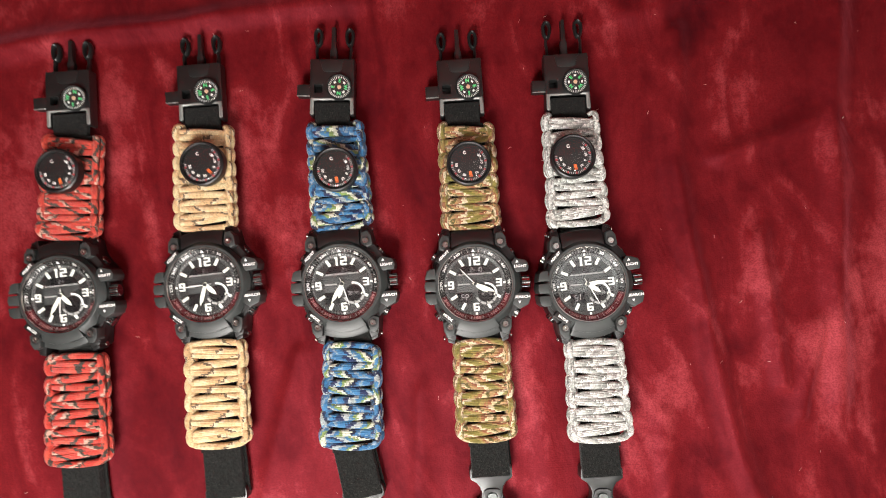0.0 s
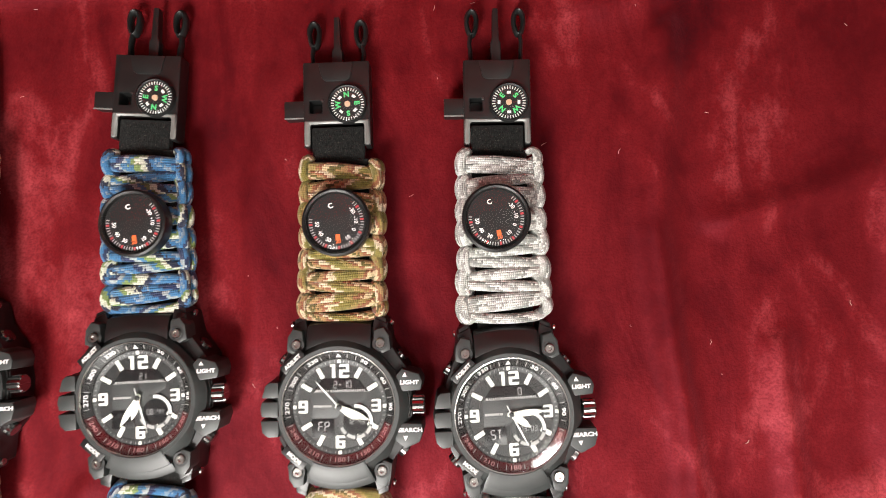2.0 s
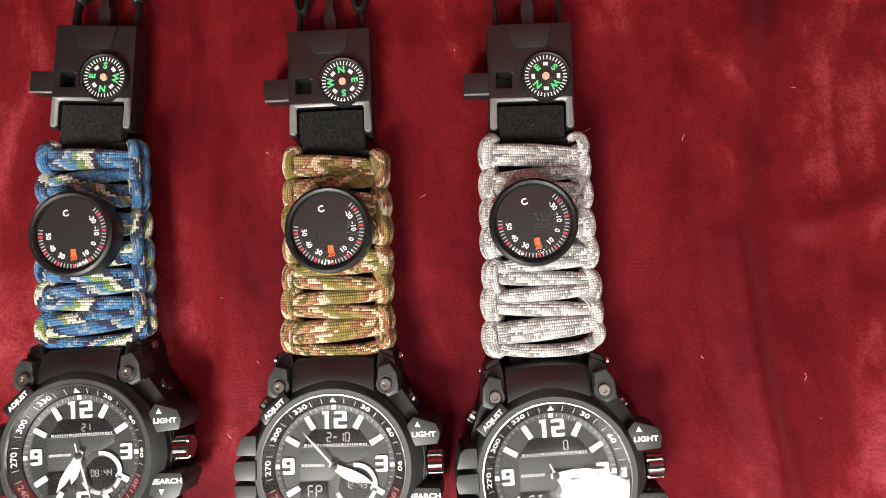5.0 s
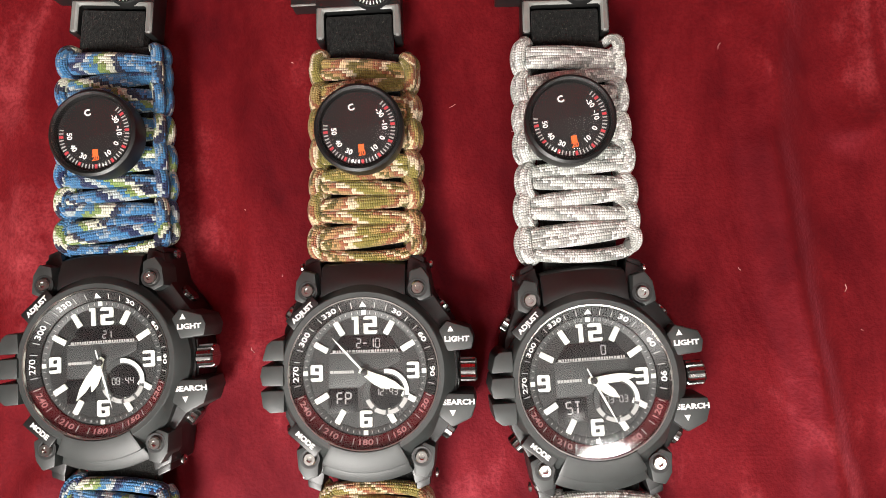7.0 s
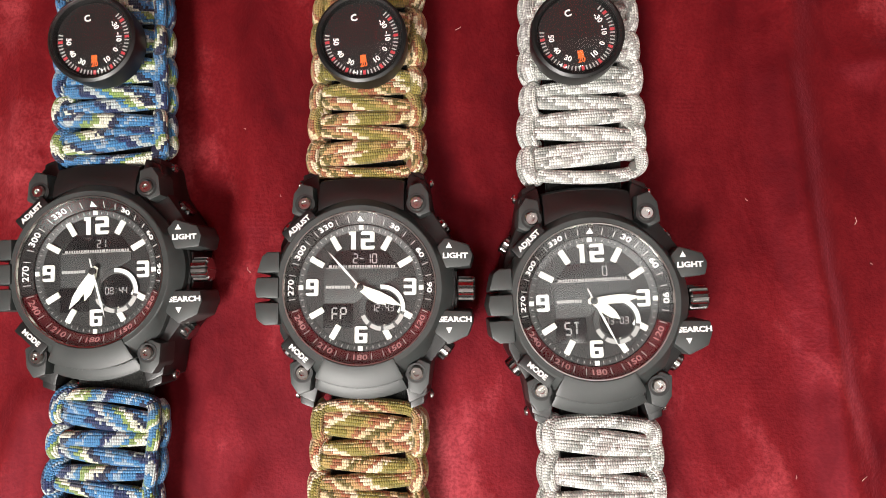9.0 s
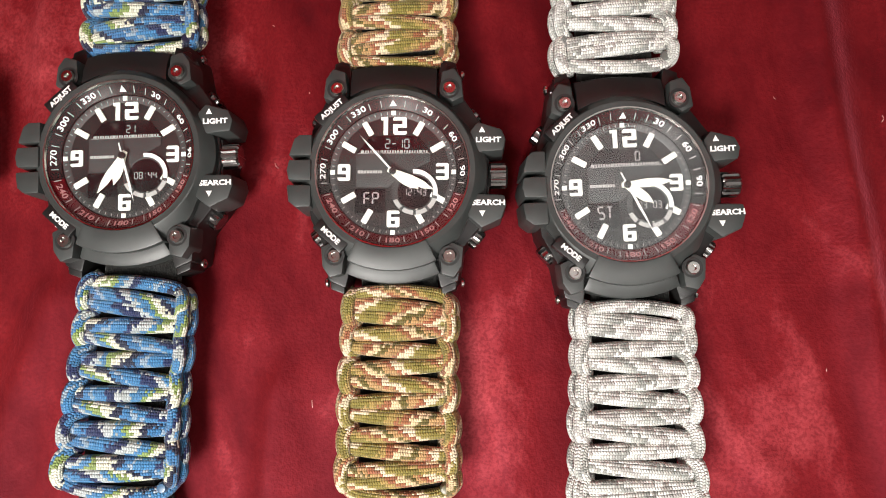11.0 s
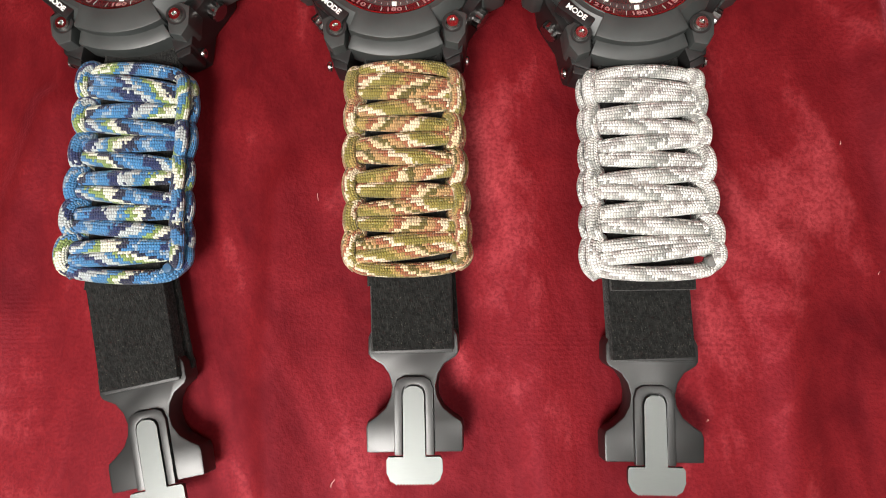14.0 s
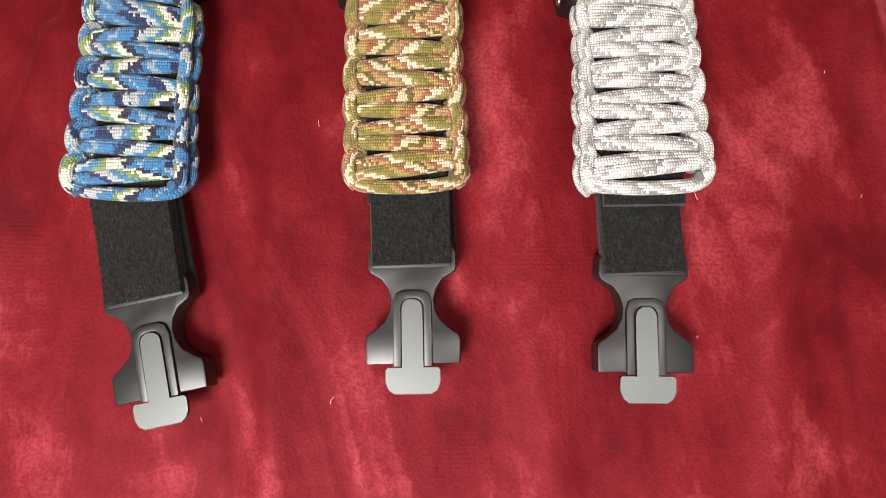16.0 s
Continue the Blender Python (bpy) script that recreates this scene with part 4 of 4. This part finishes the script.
def thermometer(watch, m, pointer, style):
    """Round bubble thermometer strapped on the cords."""
    rim = part("thermometer", turned("thermo_rim", [(9.6, -6.0), (11.6, -5.2), (11.9, -1.0), (11.7, 0.3), (11.0, 0.8), (10.3, 0.5), (10.0, -0.8), (0, -0.8)], DARK_RESIN, 56), watch, m, "black round thermometer with a clear domed cover")
    part("scale_card", turned("thermo_card", [(9.9, -0.1), (9.9, 0), (0, 0)], BLACK_CARD, 48), rim, at(0, 0, -0.7))
    part("unit_letter", text("thermo", "C", 2.4, INK, 1.0, 0.08), rim, at(-2.4, 5.4, -0.6, 0, 0, 20))
    scale = ["-30", "-10", "0", "10", "20", "30", "40", "50"]
    for i, body in enumerate(scale):
        a = 50 + i * 30
        x, y = polar(6.7, a)
        part("scale_number", text("thermo", body, 1.9, INK if i != pointer else ORANGE, 1.0, 0.05), rim, at(x, y, -0.6, 0, 0, -a + 180 if 90 < a < 270 else -a))
        for d in (-12, -6, 0, 6, 12):
            x, y = polar(8.9, a + d)
            part("scale_tick", block("thermo_tick%d" % (d == 0), 0.32 if d else 0.7, 1.2, 0.08, INK_DIM if d else RED_INK, 0.02, 1), rim, at(x, y, -0.66, 0, 0, -a - d))
    x, y = polar(5.2, 50 + pointer * 30)
    part("pointer_mark", block("pointer_mark", 1.5, 1.9, 0.1, YELLOW if style else ORANGE, 0.02, 1), rim, at(x, y, -0.66, 0, 0, -50 - pointer * 30))
    dome = part("cover", turned("thermo_dome", [(10.9, 0.5)] + [(10.9 * math.cos(a), 0.5 + 3.2 * math.sin(a)) for a in [math.pi / 2 * i / 9 for i in range(9)]] + [(0, 3.7)], DOME, 48), rim)
    dome.visible_shadow = False


def tail_mesh(key):
    """Socket half of the buckle: frame, waist and two wings."""
    bm = bmesh.new()
    right = [(9.8, 5.4), (11.2, 5.2), (12.0, 3.6), (12.1, -0.6), (11.4, -1.8), (8.4, -3.6), (6.8, -6.2), (6.1, -9.4), (6.4, -12.4), (7.8, -15.2), (10.4, -17.4), (12.4, -18.7), (12.8, -20.0), (12.6, -26.4)]
    poly = [(x, y) for x, y in right] + [(-x, y) for x, y in right[::-1]]
    prism(bm, poly[::-1], 2.0, 8.6, 0.5)
    bevel(bm, 0.55, 2, 50)
    return finish(key, bm, NYLON)


def scraper_mesh(key):
    """Steel striker with a saw-toothed end."""
    bm = bmesh.new()
    pts = [(-2.7, -11.4), (-2.2, -10.0), (-1.0, -9.2), (1.0, -9.2), (2.2, -10.0), (2.7, -11.4), (2.8, -26.8), (6.6, -26.8), (7.1, -27.5), (7.1, -30.6), (6.2, -32.6), (5.2, -33.2)]
    n = 26
    for i in range(n + 1):
        x = 5.0 - 10.0 * i / n
        pts.append((x, -33.7 if i % 2 else -33.3))
    pts += [(-5.2, -33.2), (-6.2, -32.6), (-7.1, -30.6), (-7.1, -27.5), (-6.6, -26.8), (-2.8, -26.8)]
    prism(bm, pts[::-1], 0, 1.3)
    return finish(key, bm, STEEL)


def ridge_mesh(key):
    """Raised guide round the striker, open at its end."""
    bm = bmesh.new()
    out = [(5.2, -26.5), (5.2, -10.0), (4.4, -7.7), (2.6, -6.8), (-2.6, -6.8), (-4.4, -7.7), (-5.2, -10.0), (-5.2, -26.5)]
    inn = [(2.9, -26.5), (2.9, -11.0), (2.4, -9.6), (1.2, -8.8), (-1.2, -8.8), (-2.4, -9.6), (-2.9, -11.0), (-2.9, -26.5)]
    rows = [[bm.verts.new(v) for v in ((*o, 8.2), (o[0] * 0.97, o[1], 9.6), (i[0] * 1.04, i[1], 9.6), (*i, 8.2))] for o, i in zip(out, inn)]
    for a, b in zip(rows, rows[1:]):
        for k in range(4):
            bm.faces.new((a[k], b[k], b[(k + 1) % 4], a[(k + 1) % 4]))
    bm.faces.new(rows[0][::-1])
    bm.faces.new(rows[-1])
    bmesh.ops.recalc_face_normals(bm, faces=bm.faces)
    bevel(bm, 0.25, 2, 50)
    return finish(key, bm, NYLON)


def tail(watch, origin, strap_top, strap_bottom, turn, z=0.0):
    """Felt strap end and the socket buckle that hangs on it."""
    dx, dy = strap_bottom[0] - strap_top[0], strap_bottom[1] - strap_top[1]
    length, lean = math.hypot(dx, dy), math.degrees(math.atan2(dx, -dy))
    m = at(strap_top[0] - origin[0], strap_top[1] - origin[1], 8.6 + z, 0, 0, lean)
    part("strap_end", webbing_mesh(length + 6, 20.4, 4.2, 0.3), watch, m @ at(0, 6, 0), "black felt strap end folded through the buckle")
    part("strap_layer", webbing_mesh(length + 5, 20.0, 1.4), watch, m @ at(0.9, 6, -3.4, 0, 0, 1.5))
    b = part("end_buckle", shared("tail", tail_mesh), watch, at(strap_bottom[0] - origin[0], strap_bottom[1] - origin[1], z + 1.0, 0, 0, turn) @ Matrix.Scale(0.955, 4), "black nylon socket buckle with steel striker")
    part("guide_ridge", shared("ridge", ridge_mesh), b)
    part("striker", shared("scraper", scraper_mesh), b, at(0, 0, 8.62), "bright steel saw-edged striker plate")
    part("fold_bar", block("fold_bar", 20.8, 1.6, 1.4, BLACK_CARD, 0.5), b, at(0, 0.0, 8.0))


def wrist_watch(label, centre, turn, cord, seed, lcd, hands, upper, lower, thermo, buckle, end):
    rng = random.Random(seed)
    watch = tagged(new("wrist_watch"), label, "watch", "watches in a row on the cloth")
    watch.location = (centre[0] * MM, centre[1] * MM, 0)
    case(watch, at(0, 0, 0, 0, 0, turn), lcd, hands)
    cord_strap(watch, centre, *upper, 7, cord, rng, extra=(-1.5, 6.0), bow=True)
    cord_strap(watch, centre, *lower, 6, cord, rng, extra=(7.0, 3.0), bow="both")
    tx, ty, tturn, pointer, style = thermo
    thermometer(watch, at(tx - centre[0], ty - centre[1], 21.2, 0, 0, tturn), pointer, style)
    head(watch, centre, *buckle)
    tail(watch, centre, *end)
    return watch


wrist_watch("black digital-analog watch with red paracord strap", (-220, 2), 4.6, RED_CORD, 1, (("21", 0, 7.3, 1.9),), (137, 212, 185),
            ((-216.8, 91), (-219.6, 32.5), 34, 0.08, 0), ((-215.2, -29), (-213.4, -88), 34.5, 0.06, 0), (-219, 68, 6, 4, 0), ((-219.7, 94.7), 2, -10, 3.0), ((-213.5, -88), (-211, -117), 2))
wrist_watch("black digital-analog watch with sand cream paracord strap", (-143, 5), 4.6, CREAM_CORD, 2, (("21", 0, 7.3, 1.9),), (136, 198, 268),
            ((-145.6, 93), (-144.6, 34.5), 34, 0.06, 0), ((-140.4, -24.4), (-139, -81), 34.5, 0.04, 0), (-142, 69, 2, 3, 0), ((-146.5, 95.6), 2.5, 8), ((-138, -81), (-136, -108), 4))
wrist_watch("black digital-analog watch with blue camouflage paracord strap", (-70.4, 2.9), 3.6, BLUE_CORD, 3, (("21", 1.5, 7.3, 1.9), ("08:44", 5.6, -5.2, 1.7)), (198, 214, 165),
            ((-73.5, 92.5), (-70.4, 32.5), 33.4, 0.1, 0), ((-66.8, -28.4), (-68.8, -84), 32.8, 0.12, 0), (-71.6, 63.5, -4, 4, 1), ((-74.7, 95.5), -2.0, 176, 4.4), ((-69.0, -81), (-63.0, -110.1), 12.0))
wrist_watch("black digital-analog watch with olive camouflage paracord strap", (0, 0.3), 1.5, OLIVE_CORD, 4, (("2-10", 1.0, 7.5, 2.3), ("FP", -5.6, -6.8, 3.0), ("12:43", 5.6, -5.2, 1.7)), (124, 114, 318),
            ((-1.6, 89.5), (-0.4, 30), 32, 0.04, 0), ((2.1, -28.8), (3.4, -82.5), 31.8, 0.06, 0), (-1, 64, -3, 4, 0), ((-3.0, 92.7), 2.0, 5), ((4.2, -81), (4.9, -101.4), 1.2))
wrist_watch("black digital-analog watch with white grey paracord strap", (59.4, -1.8), 4.0, WHITE_CORD, 5, (("0", 3.4, 7.5, 2.3), ("ST", -5.6, -6.8, 3.0), ("03:03", 5.6, -5.2, 1.7)), (127, 87, 155),
            ((55.6, 92), (57.9, 30), 33.2, 0.1, 0), ((62.2, -31.2), (62.9, -84), 33.2, 0.1, 4), (54, 65.5, 0, 4, 0), ((55.3, 93.3), 0.8, 135, 6.2), ((62.6, -82), (63.4, -103.4), -0.5))

# lint and loose fibres on the pile
rng = random.Random(77)


def lint_mesh():
    bm = bmesh.new()
    for _ in range(70):
        x, y = rng.uniform(-260, 230), rng.uniform(-150, 165)
        a, l = rng.uniform(0, math.pi), rng.uniform(0.5, 2.2)
        z = cloth_height(x, y) + 0.25
        bend = rng.uniform(-0.5, 0.5)
        sweep(bm, [(x, y, z), (x + l * 0.5 * math.cos(a) + bend, y + l * 0.5 * math.sin(a), z + 0.2), (x + l * math.cos(a), y + l * math.sin(a), z)], (0.07, 0.07), 4)
    return finish("lint", bm, mat("pale_lint", (0.7, 0.5, 0.42), 0.8))


tagged(new("lint", lint_mesh()), "pale specks of lint on the velvet", "lint", kind="stuff")
